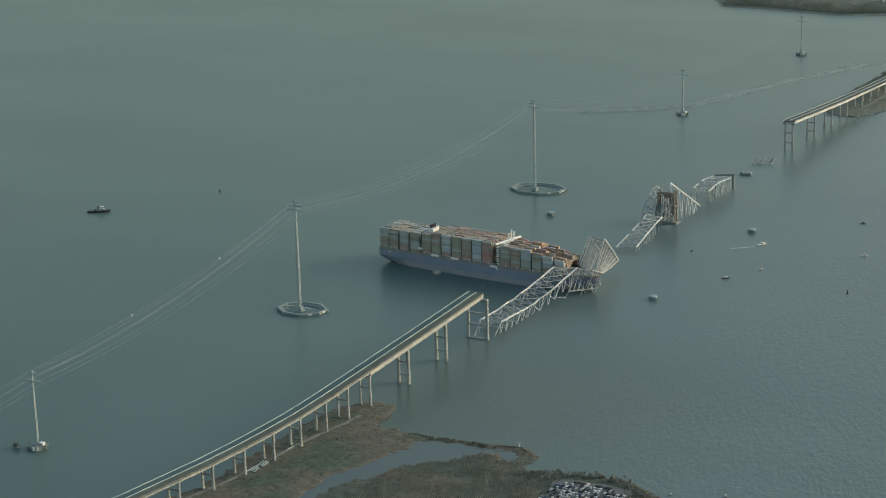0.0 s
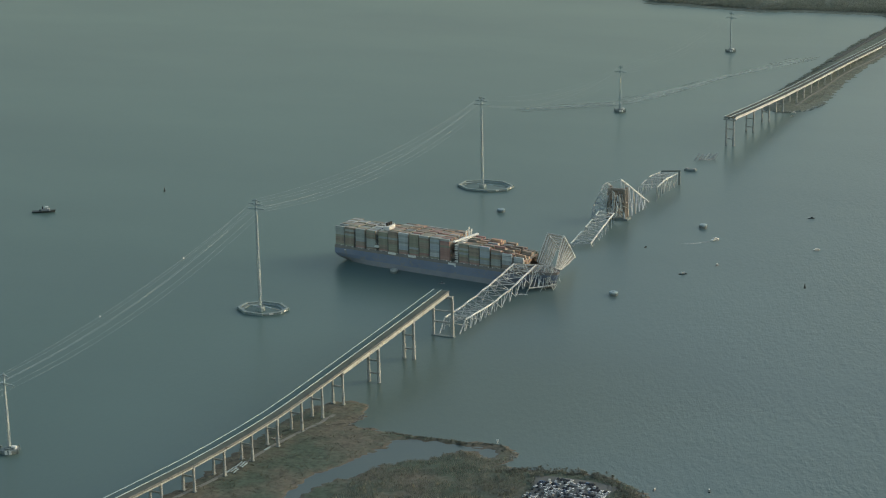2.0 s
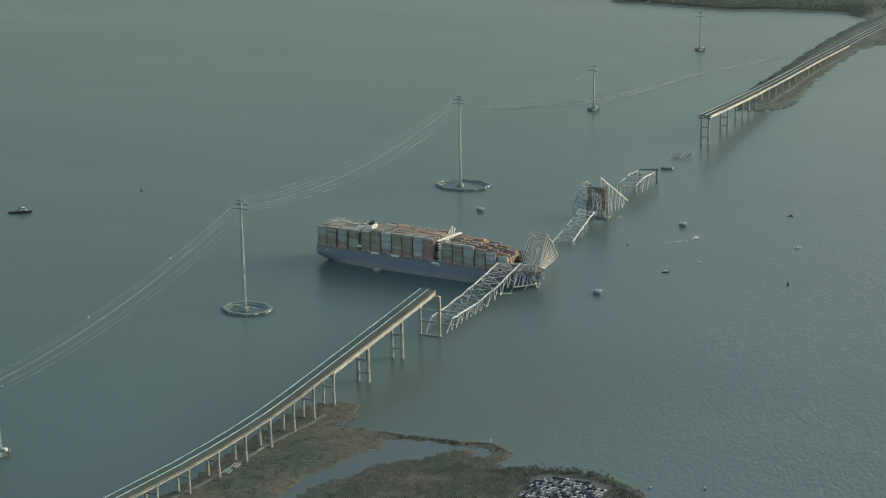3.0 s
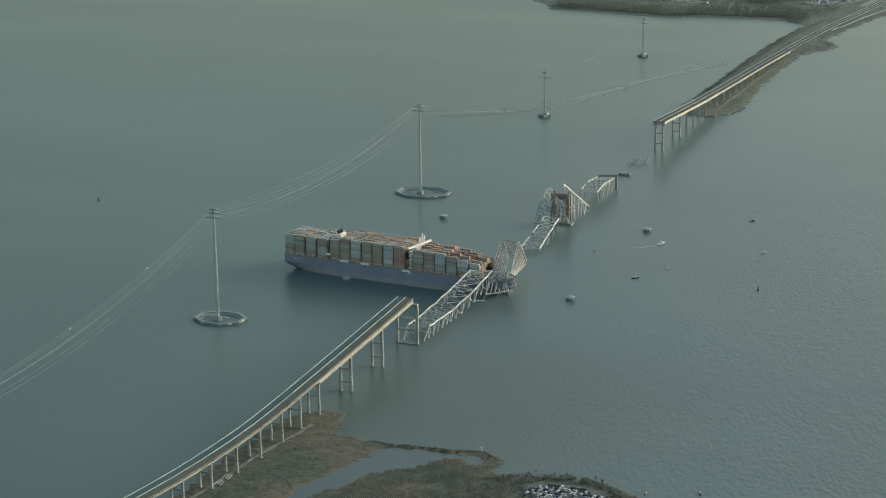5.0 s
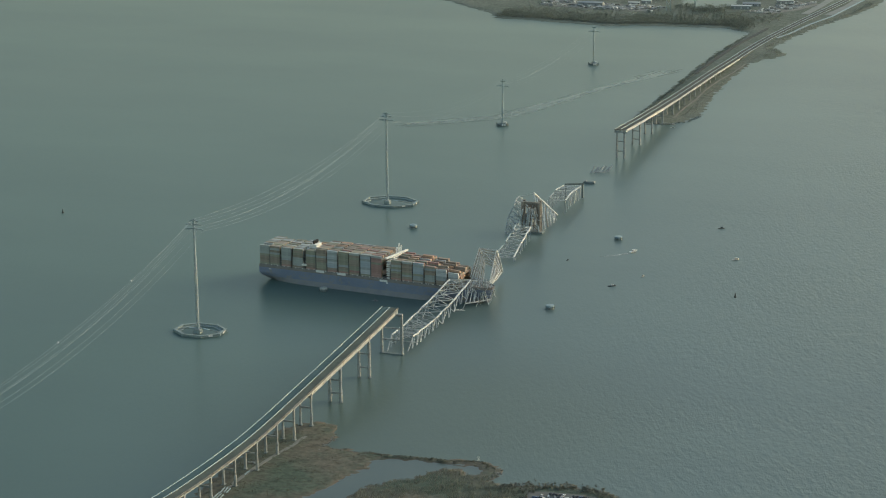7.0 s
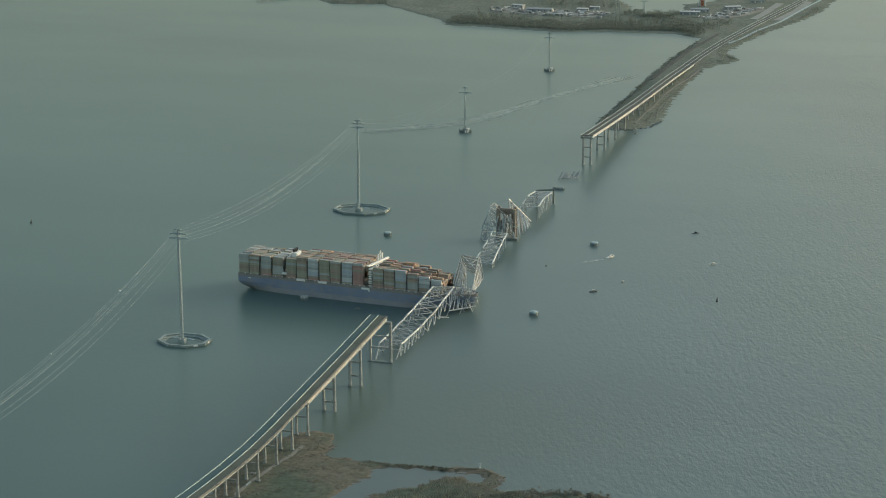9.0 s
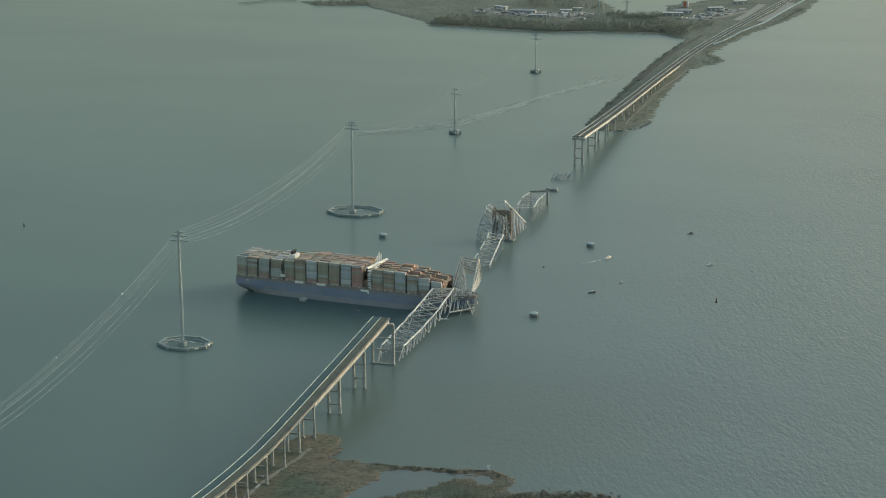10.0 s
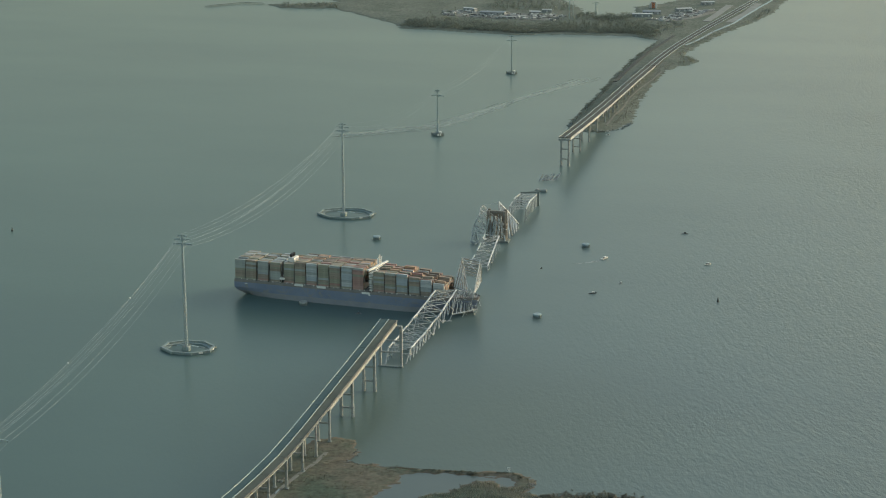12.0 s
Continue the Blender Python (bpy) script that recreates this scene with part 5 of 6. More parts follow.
def marsh_z(x, y):
    return float(land_height(np.array([float(x)]), np.array([float(y)]), MARSH, [POND], 2.4, 31, 0.22, 1.5)[0])


def far_ground_z(x, y):
    return float(land_height(np.array([float(x)]), np.array([float(y)]), FAR_SHORE, [INLET], 4.0, 41, 0.16, 2.2)[0])


def ribbon(name, line, width, mat, label, ground, lift=0.25, thick=0.8, category="road"):
    """A paved strip along a line, a little above the ground."""
    pts = []
    for (ax, ay), (bx, by) in zip(line, line[1:]):
        n = max(1, int(math.hypot(bx - ax, by - ay) / 12))
        pts += [(ax + (bx - ax) * k / n, ay + (by - ay) * k / n) for k in range(n)]
    pts.append(line[-1])
    spine = [(x, y, ground(x, y) + lift) for x, y in pts]
    v, f = sweep([(-width / 2, -thick), (width / 2, -thick), (width / 2, 0), (0, 0.08), (-width / 2, 0)], spine)
    return tagged(put(name, mesh_of(name, v, f), mat), label, category, kind="structure")


ribbon("road", [(10, -258), (8, -285), (3, -310), (-3, -355), (-5, -400), (-10, -450), (-20, -500), (-35, -560)], 4.0, TRACK, "pale gravel track beside the bridge piers", lambda x, y: 1.55, 0.1)
ribbon("car_park", [(251, -350), (264, -346), (290, -344), (316, -347)], 52, CARPARK, "grey asphalt car park behind bare trees", lambda x, y: 1.75, 0.1, 1.6, "car park")


# Marsh growth
def tufts(name, count, box, height, mat, label, seed, density=None, slim=1.0):
    """Uncounted tufts: each three leaning tapered blades."""
    rs = np.random.RandomState(seed)
    verts, faces = [], []
    px = rs.uniform(box[0], box[1], count)
    py = rs.uniform(box[2], box[3], count)
    z = land_height(px, py, MARSH, [POND], 2.4, 31, 0.22, 1.5)
    patch = wobble(px, py, 34, seed + 5)
    ok = (z > 0.45) & (patch > (density if density is not None else -9))
    ok &= ~((np.abs(px - 283) < 40) & (np.abs(py + 346) < 31))
    for x, y, q, p in zip(px[ok], py[ok], z[ok], patch[ok]):
        h = height * rs.uniform(0.5, 1.25) * (1 + 0.25 * p)
        w = h * rs.uniform(0.35, 0.7) * slim
        for k in range(3):
            a = rs.uniform(0, 6.283)
            dx, dy = math.cos(a) * w * 0.5, math.sin(a) * w * 0.5
            b = len(verts)
            verts += [(x - dx, y - dy, q - 0.15), (x + dx, y + dy, q - 0.15), (x + dx * 0.5 - dy * 0.5, y + dy * 0.5 + dx * 0.5, q + h * rs.uniform(0.7, 1)), (x - dx * 0.3 - dy * 0.3, y - dy * 0.3 + dx * 0.3, q + h)]
            faces.append((b, b + 1, b + 2, b + 3))
    return tagged(put(name, mesh_of(name, verts, faces), mat), label, "grass", kind="stuff")


tufts("reeds", 26000, (-60, 450, -520, -210), 0.7, REED, "dry tan reeds covering the tidal marsh", 51, -0.25)
tufts("tall_reeds", 24000, (104, 372, -450, -292), 1.7, BRUSH, "tall grey-brown reeds and brush on the marsh", 59, -0.7, 0.3)
tufts("marsh_scrub", 1600, (-60, 450, -520, -210), 0.6, SCRUB, "low dark scrub growing in patches on the marsh", 57, 0.35)


def bush_chunk(rs, x, y, z, r, h, n, size=1.0):
    """A bush or crown: small clumps of three tilted leaves each, in an uneven cloud."""
    v, f = [], []
    for k in range(n):
        a, e, q = rs.uniform(0, 6.283), rs.uniform(-0.2, 1.0), rs.uniform(0.35, 1.0)
        flat = math.sqrt(1 - min(0.95, max(0, e)) ** 2)
        cx, cy, cz = x + math.cos(a) * r * q * flat, y + math.sin(a) * r * q * flat, z + h * (0.35 + 0.6 * e * q)
        s = r * rs.uniform(0.16, 0.34) * size
        turn = rs.uniform(0, 6.283)
        for j in range(3):
            t = turn + 2.1 * j
            dx, dy, tilt, wide = math.cos(t) * s, math.sin(t) * s, s * rs.uniform(-0.7, 0.7), rs.uniform(0.5, 0.9)
            b = len(v)
            v += [(cx - dx * 0.3, cy - dy * 0.3, cz - tilt * 0.3), (cx + dx * 0.5 - dy * wide, cy + dy * 0.5 + dx * wide, cz + tilt * 0.4 + s * 0.15), (cx + dx * 1.2, cy + dy * 1.2, cz + tilt), (cx + dx * 0.5 + dy * wide, cy + dy * 0.5 - dx * wide, cz + tilt * 0.4 - s * 0.15)]
            f.append((b, b + 1, b + 2, b + 3))
    return v, f


def marsh_bushes():
    rs = np.random.RandomState(61)
    chunks = []
    lines = [([(40, -276), (90, -279), (146, -275), (186, -270), (203, -284)], 170, 1.2, 1.4), ([(96, -284), (140, -280), (176, -277)], 60, 0.9, 1.5), ([(206, -318), (150, -345), (120, -380), (160, -400), (230, -380)], 22, 8.0, 1.6), ([(-12, -235), (-16, -300), (-12, -380), (-20, -460)], 14, 5.0, 1.2), ([(30, -260), (20, -330), (30, -420), (40, -470)], 9, 9.0, 1.1), ([(110, -420), (200, -430), (300, -400), (380, -400)], 70, 18.0, 1.9)]
    for line, n, spread, r in lines:
        for k in range(n):
            p = along([(*q, 0) for q in line], rs.uniform(0, 1))
            x, y = p.x + rs.normal(0, spread), p.y + rs.normal(0, spread)
            z = marsh_z(x, y)
            if z > 0.3:
                q = r * rs.uniform(0.5, 1.2)
                chunks.append(bush_chunk(rs, x, y, z - 0.4, q, q * 1.1, 14))
    tagged(put("bushes", mesh_of("bushes", *joined(chunks)), SCRUB), "dark leafless bushes along the marsh banks", "bushes", kind="stuff")


marsh_bushes()


def tree_meshes(seed, h, spread, twigs, leaf):
    """Trunk with limbs, and a crown of twigs and small clumps."""
    rs = np.random.RandomState(seed)
    wood, crown = [], []
    top = Vector((rs.normal(0, 0.3), rs.normal(0, 0.3), h * 0.7))
    trunk = [Vector((0, 0, -0.4)), Vector((rs.normal(0, 0.15), rs.normal(0, 0.15), h * 0.25)), Vector((rs.normal(0, 0.3), rs.normal(0, 0.3), h * 0.48)), top]

    def limb(a, b, r0, r1, out):
        v, f = [], []
        d = (b - a).normalized()
        s = d.cross(Vector((0.3, 0.9, 0.1))).normalized()
        t = s.cross(d)
        for p, r in ((a, r0), (b, r1)):
            v += [p + s * r * math.cos(q) + t * r * math.sin(q) for q in (0, 1.571, 3.142, 4.712)]
        f = [(j, (j + 1) % 4, 4 + (j + 1) % 4, 4 + j) for j in range(4)] + [(4, 5, 6, 7)]
        out.append((v, f))

    for a, b, r0, r1 in zip(trunk, trunk[1:], (0.34, 0.26, 0.17), (0.26, 0.17, 0.05)):
        limb(a, b, r0 * h / 9, r1 * h / 9, wood)
    for k in range(15):
        s = rs.uniform(0.02, 0.6)
        a = along(trunk, s)
        q = rs.uniform(0, 6.283)
        reach = spread * rs.uniform(0.35, 0.85) * (1.1 - 0.7 * s)
        b = a + Vector((math.cos(q) * reach, math.sin(q) * reach, h * rs.uniform(0.18, 0.42) * (1.2 - s)))
        limb(a, b, 0.11 * h / 9, 0.04 * h / 9, wood)
        for j in range(twigs):
            c = a.lerp(b, rs.uniform(0.3, 1.0))
            e = c + Vector((rs.normal(0, 0.16), rs.normal(0, 0.16), abs(rs.normal(0.1, 0.12)))) * h * 0.55
            limb(c, e, 0.06, 0.03, crown)
            for _ in range(leaf):
                x = c.lerp(e, rs.uniform(0.4, 1.1))
                crown.append(bush_chunk(rs, x.x, x.y, x.z - 0.2, 0.5, 0.4, 1))
    return mesh_of("trunk", *joined(wood)), mesh_of("crown", *joined(crown))


def bare_trees():
    """The bare trees that screen the car park from the water."""
    random.seed(71)
    protos = []
    for k in range(3):
        t = thing("tree", pose(0, 0, -50), "bare brown tree with a twiggy crown beside the shore", "tree", "bare trees by the car park")
        trunk, crown = tree_meshes(72 + k, (5.6, 4.6, 6.4)[k], (3.4, 3.2, 3.2)[k], 9, 3)
        put("trunk", trunk, BARK, t)
        put("crown", crown, TWIG, t, "thin grey-brown twigs")
        protos.append(t)
    line = [(218, -318), (240, -308), (262, -302), (285, -299), (305, -305), (322, -320), (338, -336), (350, -350)]
    spots = []
    for k in range(210):
        p = along([(*q, 0) for q in line], (k + random.uniform(0, 0.9)) / 210)
        spots.append((p.x + random.gauss(0, 4.0), p.y - 5 + random.gauss(0, 5.5)))
    spots += [(random.uniform(225, 345), random.uniform(-392, -380)) for _ in range(34)] + [(random.uniform(195, 234), random.uniform(-380, -325)) for _ in range(40)] + [(random.uniform(236, 253), random.uniform(-372, -318)) for _ in range(26)] + [(random.uniform(318, 340), random.uniform(-372, -330)) for _ in range(24)]
    for k, (x, y) in enumerate(spots):
        s = random.uniform(0.3, 1.0)
        m = pose(x, y, max(0.3, marsh_z(x, y)), 0, 0, random.uniform(0, 360)) @ Matrix.Scale(s, 4)
        if k < 3:
            protos[k].matrix_basis = m
        else:
            copy_thing(protos[k % 3], m)


bare_trees()


# The pond inside the marsh: sheltered, smoother water
CALM = material("sheltered_water", [(0.058, 0.082, 0.076), (0.072, 0.094, 0.086)], 0.3, scale=0.02, fine=0.4, bump=0.12, dist=0.2)
v = [(x, y, 0.06) for x, y in [(40, -500), (130, -500), (200, -330), (196, -296), (188, -277), (110, -280), (70, -290), (60, -340), (36, -385)]]
tagged(put("pond", mesh_of("pond", v, [tuple(range(len(v)))]), CALM), "still grey pond enclosed by the marsh", "water", kind="structure")


# Cars in the car park
CAR_PAINT = [material("white_car_paint", [(0.70, 0.70, 0.69), (0.80, 0.80, 0.79)], 0.3, scale=0.5, fine=3, bump=0), material("silver_car_paint", [(0.40, 0.41, 0.42), (0.52, 0.53, 0.53)], 0.3, 0.4, scale=0.5, fine=3, bump=0), material("dark_car_paint", [(0.02, 0.022, 0.028), (0.05, 0.05, 0.055)], 0.25, scale=0.5, fine=3, bump=0), material("blue_car_paint", [(0.05, 0.09, 0.17), (0.08, 0.13, 0.22)], 0.3, scale=0.5, fine=3, bump=0)]
CAR_WORDS = ["white", "silver", "black", "blue"]


def make_car(k):
    c = thing("car", pose(280, -350, 1.95), CAR_WORDS[k] + " parked car in a row on the asphalt car park", "car", "cars in the car park")
    body = [(-2.2, 0.35), (2.2, 0.35), (2.25, 0.75), (1.9, 0.95), (1.0, 1.0), (-1.9, 1.05), (-2.25, 0.9)]
    v = [(x, y, z) for y in (-0.9, 0.9) for x, z in body]
    n = len(body)
    f = [(i, (i + 1) % n, n + (i + 1) % n, n + i) for i in range(n)] + [tuple(range(n))[::-1], tuple(range(n, 2 * n))]
    put("body", mesh_of("body", v, f), CAR_PAINT[k], c)
    cab = [(0.95, 0.99), (0.35, 1.45), (-1.2, 1.48), (-1.85, 1.04)]
    v = [(x, s * (0.84 - 0.14 * (z > 1.2)), z) for s in (-1, 1) for x, z in cab]
    put("cabin_glass", mesh_of("cabin_glass", v, [(0, 1, 5, 4), (2, 3, 7, 6), (0, 3, 2, 1), (4, 5, 6, 7)]), WINDOW, c, "dark glass")
    put("roof", mesh_of("roof", *moved(block(1.6, 1.36, 0.1, 0.04), pose(-0.42, 0, 1.44))), CAR_PAINT[k], c)
    for x in (-1.4, 1.4):
        for y in (-0.82, 0.82):
            put("wheel", mesh_of("wheel", *moved(lathe([(0.34, -0.11), (0.34, 0.11)], 10), pose(x, y, 0.34, 90, 0, 0))), BLACK, c)
    return c


def parked_cars():
    random.seed(81)
    protos = [make_car(k) for k in range(4)]
    done = set()
    for row in range(9):
        for k in range(22):
            if random.random() < 0.14:
                continue
            u, w = -30 + 2.95 * k + random.uniform(-0.25, 0.25), -26 + 5.7 * row + random.uniform(-0.3, 0.3)
            if row > 6 and abs(u + 2) > 58 - 5.0 * row:
                continue
            x, y = 283 + u, -345 + w
            turn = 90 + random.uniform(-9, 9) + (14 if row % 2 else -8)
            i = random.choice((0, 0, 0, 1, 1, 2, 2, 2, 3))
            m = pose(x, y, 1.93, 0, 0, turn)
            if i not in done:
                protos[i].matrix_basis = m
                done.add(i)
            else:
                copy_thing(protos[i], m)


parked_cars()


BOAT_DARK = material("dark_boat_hull", [(0.038, 0.046, 0.046), (0.066, 0.075, 0.073)], 0.5, scale=0.4, fine=2)


# Concrete dolphins that guarded the main piers
def dolphin(x, y, r=4.6, cap=PARAPET):
    d = thing("dolphin", pose(x, y, 0), "round concrete dolphin with a pale cap standing in the water" if r > 3 else "small dark round mooring dolphin beside a tower island", "dolphin", "dolphins round the main piers")
    put("shaft", mesh_of("shaft", *lathe([(r * 0.96, -4), (r * 0.96, 2.6), (r, 2.7)], 20)), FENDER, d, "dark wet shaft")
    put("cap", mesh_of("cap", *moved(lathe([(r * 1.03, 0), (r * 1.03, 1.5), (r * 0.95, 1.8), (r * 0.35, 1.95), (r * 0.35, 2.3), (0.4, 2.3)], 20), pose(0, 0, 2.6))), cap, d)
    for k in range(6):
        a = radians(60 * k + 20)
        put("timber_post", mesh_of("timber_post", *moved(lathe([(0.3, -3), (0.3, 3.4)], 6), pose(r * 1.05 * math.cos(a), r * 1.05 * math.sin(a), 0))), FENDER, d)
    return d


dolphin(-156, 193.5, cap=GIRDER)
for x, y in ((113, 206), (-155, 500), (113, 522)):
    dolphin(x, y)
dolphin(-235, -462, 2.8, BOAT_DARK)


# Boats
BOAT_GREY = material("grey_boat_hull", [(0.20, 0.21, 0.21), (0.30, 0.31, 0.30)], 0.5, scale=0.4, fine=2)


def boat(x, y, turn, length, hull_mat, cabin_mat, label, cabin=0.35, mast=True, name="boat"):
    b = thing(name, pose(x, y, 0, 0, 0, turn), label, "boat", "boats near the wreck")
    w, free = length * 0.30, 0.35 + length * 0.055
    put("hull", mesh_of("hull", *boat_hull(length, w, free)), hull_mat, b)
    c = put("cabin", mesh_of("cabin", *moved(block(length * cabin, w * 0.6, 0.9 + length * 0.07, 0.12), pose(length * 0.04, 0, free - 0.05))), cabin_mat, b)
    put("window_band", mesh_of("window_band", *moved(block(length * cabin + 0.06, w * 0.6 + 0.06, 0.5, 0.08), pose(length * 0.04, 0, free + 0.35 + length * 0.035))), WINDOW, c)
    if mast:
        put("mast", mesh_of("mast", *moved(lathe([(0.12, 0), (0.06, 0.12 * length + 1.5)], 6), pose(0, 0, free + 0.8 + length * 0.07))), GALV, b)
    put("rub_rail", mesh_of("rub_rail", *moved(block(length * 0.72, w * 1.03, 0.18, 0.05), pose(-length * 0.1, 0, free - 0.3))), BLACK, b)
    return b


def tugboat(x, y, turn):
    t = thing("tugboat", pose(x, y, 0, 0, 0, turn), "dark-hulled tugboat with a white wheelhouse", "boat")
    put("hull", mesh_of("hull", *boat_hull(31, 8.6, 2.2)), BOAT_DARK, t)
    put("deckhouse", mesh_of("deckhouse", *moved(block(11, 5.6, 2.6, 0.2), pose(2.0, 0, 2.1))), BOAT_GREY, t)
    wh = put("wheelhouse", mesh_of("wheelhouse", *moved(block(4.6, 4.2, 2.6, 0.3), pose(3.6, 0, 4.68))), WHITE, t, "white wheelhouse")
    put("window_band", mesh_of("window_band", *moved(block(4.7, 4.3, 0.9, 0.1), pose(3.6, 0, 5.7))), WINDOW, wh)
    put("funnel", mesh_of("funnel", *moved(lathe([(0.8, 0), (0.7, 3.2), (0.75, 3.3)], 10), pose(-1.6, 0, 4.6))), BLACK, t)
    put("mast", mesh_of("mast", *moved(lathe([(0.2, 0), (0.08, 5)], 6), pose(2.2, 0, 7.2))), GALV, t)
    put("winch", mesh_of("winch", *moved(lathe([(0.8, -1), (0.5, -0.9), (0.5, 0.9), (0.8, 1)], 10), pose(-5.2, 0, 3.1, 90, 0, 0))), BLACK, t)
    for k in range(5):
        for s in (-1, 1):
            put("tyre_fender", mesh_of("tyre_fender", *moved(lathe([(0.6, -0.2), (0.6, 0.2), (0.3, 0.2), (0.3, -0.2)], 10), pose(-9 + 4 * k, s * 4.35, 1.6, 90, 0, 0))), BLACK, t)


tugboat(-717, 275, 28)
boat(145, 471, 60, 13.0, WHITE, WHITE, "small white-cabined patrol boat under way", 0.4)
boat(157, 315, 32, 9.5, BOAT_DARK, WHITE, "small dark work boat with a white cabin")
boat(182, 365, 75, 7.0, BOAT_GREY, WHITE, "small grey launch with a white cabin on open water", 0.35)
boat(272, 472, 40, 9.5, WHITE, WHITE, "small white launch on open water", 0.5)
boat(226, 616, 20, 9.0, BOAT_GREY, BOAT_DARK, "small dark low boat on open water", 0.3, False)
boat(78, 408, 70, 4.5, BOAT_DARK, BOAT_DARK, "small dark inflatable boat", 0.3, False)
boat(-85, 174, 12, 7.0, BOAT_GREY, BOAT_GREY, "grey launch beside the ship's side", 0.3)
boat(347, -312, 80, 4.6, BOAT_DARK, WHITE, "small moored boat with a white cabin near the shore", 0.5, False)
boat(390, -296, 110, 6.4, BOAT_DARK, WHITE, "dark moored boat with a white cabin near the shore", 0.4, False)


def channel_buoy(x, y):
    b = thing("channel_buoy", pose(x, y, 0), "dark conical channel buoy with a light frame", "buoy")
    put("float", mesh_of("float", *lathe([(0.9, -0.6), (1.5, 0.0), (1.5, 0.9), (1.1, 1.2)], 12)), BOAT_DARK, b)
    put("cone", mesh_of("cone", *lathe([(1.0, 1.1), (0.75, 2.8), (0.35, 4.6), (0.3, 5.0)], 10)), BOAT_DARK, b)
    put("lantern", mesh_of("lantern", *lathe([(0.2, 5.0), (0.3, 5.2), (0.3, 5.6), (0.1, 5.8)], 8)), BOAT_GREY, b)


channel_buoy(302, 313)
channel_buoy(-631, 433)

FOAM = material("churned_foam", [(0.42, 0.46, 0.45), (0.75, 0.77, 0.75)], 0.8, scale=0.25, fine=2.0, bump=0.1)


def streak(line, width, wander, seed, gaps=0.0):
    """A strip on the water that fades to nothing at its sides and ends."""
    rs = random.Random(seed)
    n, v, f, fade = 120, [], [], []
    for k in range(n + 1):
        t = k / n
        p = along(line, t)
        q = along(line, min(1, t + 0.01)) - along(line, max(0, t - 0.01))
        side = Vector((q.y, -q.x, 0)).normalized()
        w = width(t) * rs.uniform(0.75, 1.25)
        p = p + side * wander * math.sin(k * 0.17 + 1.3 * math.sin(k * 0.05)) + Vector((0, 0, 0.04))
        v += [p - side * w, p - side * w * 0.4, p + side * w * 0.4, p + side * w]
        e = min(1.0, 8 * t, 8 * (1 - t)) * (1 - gaps * rs.random())
        fade += [0.0, e, e, 0.0]
        if k < n:
            f += [(4 * k + j, 4 * k + j + 1, 4 * k + j + 5, 4 * k + j + 4) for j in range(3)]
    me = mesh_of("streak", v, f)
    me.attributes.new("fade", "FLOAT", "POINT").data.foreach_set("value", fade)
    return me


def fading(mat, most):
    """Lets a surface thin out by the mesh's own fade values and a noise."""
    n, l = mat.node_tree.nodes, mat.node_tree.links
    at = n.new("ShaderNodeAttribute")
    at.attribute_name = "fade"
    co = n.new("ShaderNodeTexCoord")
    t = n.new("ShaderNodeTexNoise")
    t.inputs["Scale"].default_value, t.inputs["Detail"].default_value = 0.12, 4.0
    l.new(co.outputs["Object"], t.inputs["Vector"])
    r = n.new("ShaderNodeMapRange")
    r.inputs["From Min"].default_value, r.inputs["From Max"].default_value = 0.3, 0.62
    r.inputs["To Max"].default_value = most
    l.new(t.outputs["Fac"], r.inputs["Value"])
    m = n.new("ShaderNodeMath")
    m.operation = "MULTIPLY"
    l.new(at.outputs["Fac"], m.inputs[0])
    l.new(r.outputs["Result"], m.inputs[1])
    l.new(m.outputs[0], n["Principled BSDF"].inputs["Alpha"])
    return mat


fading(FOAM, 0.95)


def wake():
    """The patrol boat's foam: a curved streak behind it."""
    line = [(143, 466, 0), (137, 458, 0), (130, 450, 0), (120, 442, 0), (110, 437, 0)]
    tagged(put("foam", streak(line, lambda t: 2.8 - 1.6 * t, 0.3, 91, 0.25), FOAM), "thin pale foam streak behind the patrol boat", "foam", kind="stuff")


wake()


SLICK = material("surface_slick", [(0.083, 0.126, 0.120), (0.095, 0.143, 0.135)], 0.262, scale=0.01, fine=0.2, bump=0)


def slick():
    """A long calm streak mirroring the sky: many thin smooth slivers laid along it."""
    rs = random.Random(92)
    line = [(-382, 1132, 0), (-330, 1172, 0), (-263, 1225, 0), (-231, 1316, 0), (-198, 1412, 0), (-166, 1528, 0), (-123, 1636, 0), (-93, 1727, 0)]
    chunks = []
    for k in range(520):
        t = rs.random()
        p, d = along(line, t), along(line, min(1, t + 0.01)) - along(line, max(0, t - 0.01))
        length, wide = rs.uniform(14, 40), rs.uniform(0.5, 1.5)
        ring = [(length * math.cos(a), wide * math.sin(a), 0) for a in [math.pi * j / 4 for j in range(8)]]
        side = rs.gauss(0, 6.5 + 2.5 * math.sin(7 * t))
        turn = math.degrees(math.atan2(d.y, d.x)) + rs.uniform(-3, 3)
        off = Vector((-d.y, d.x, 0)).normalized() * side
        chunks.append(moved((ring, [tuple(range(8))]), pose(p.x + off.x, p.y + off.y, 0.02 + 0.0004 * k, 0, 0, turn)))
    tagged(put("slick", mesh_of("slick", *joined(chunks)), SLICK), "thin pale streak of calm water mirroring the sky", "slick", kind="stuff")


slick()


def floating_debris():
    g = thing("floating_timbers", pose(18, 169, 0), "pale broken planks floating beside the fallen truss", "debris")
    for k, (x, y, a, n) in enumerate(((0, 0, 15, 9), (3, 2.2, -20, 6), (-3, 1.5, 40, 5))):
        put("plank", mesh_of("plank", *moved(block(n, 0.8, 0.5, 0.08), pose(x, y, -0.15, 0, 0, a))), WHITE, g)


floating_debris()


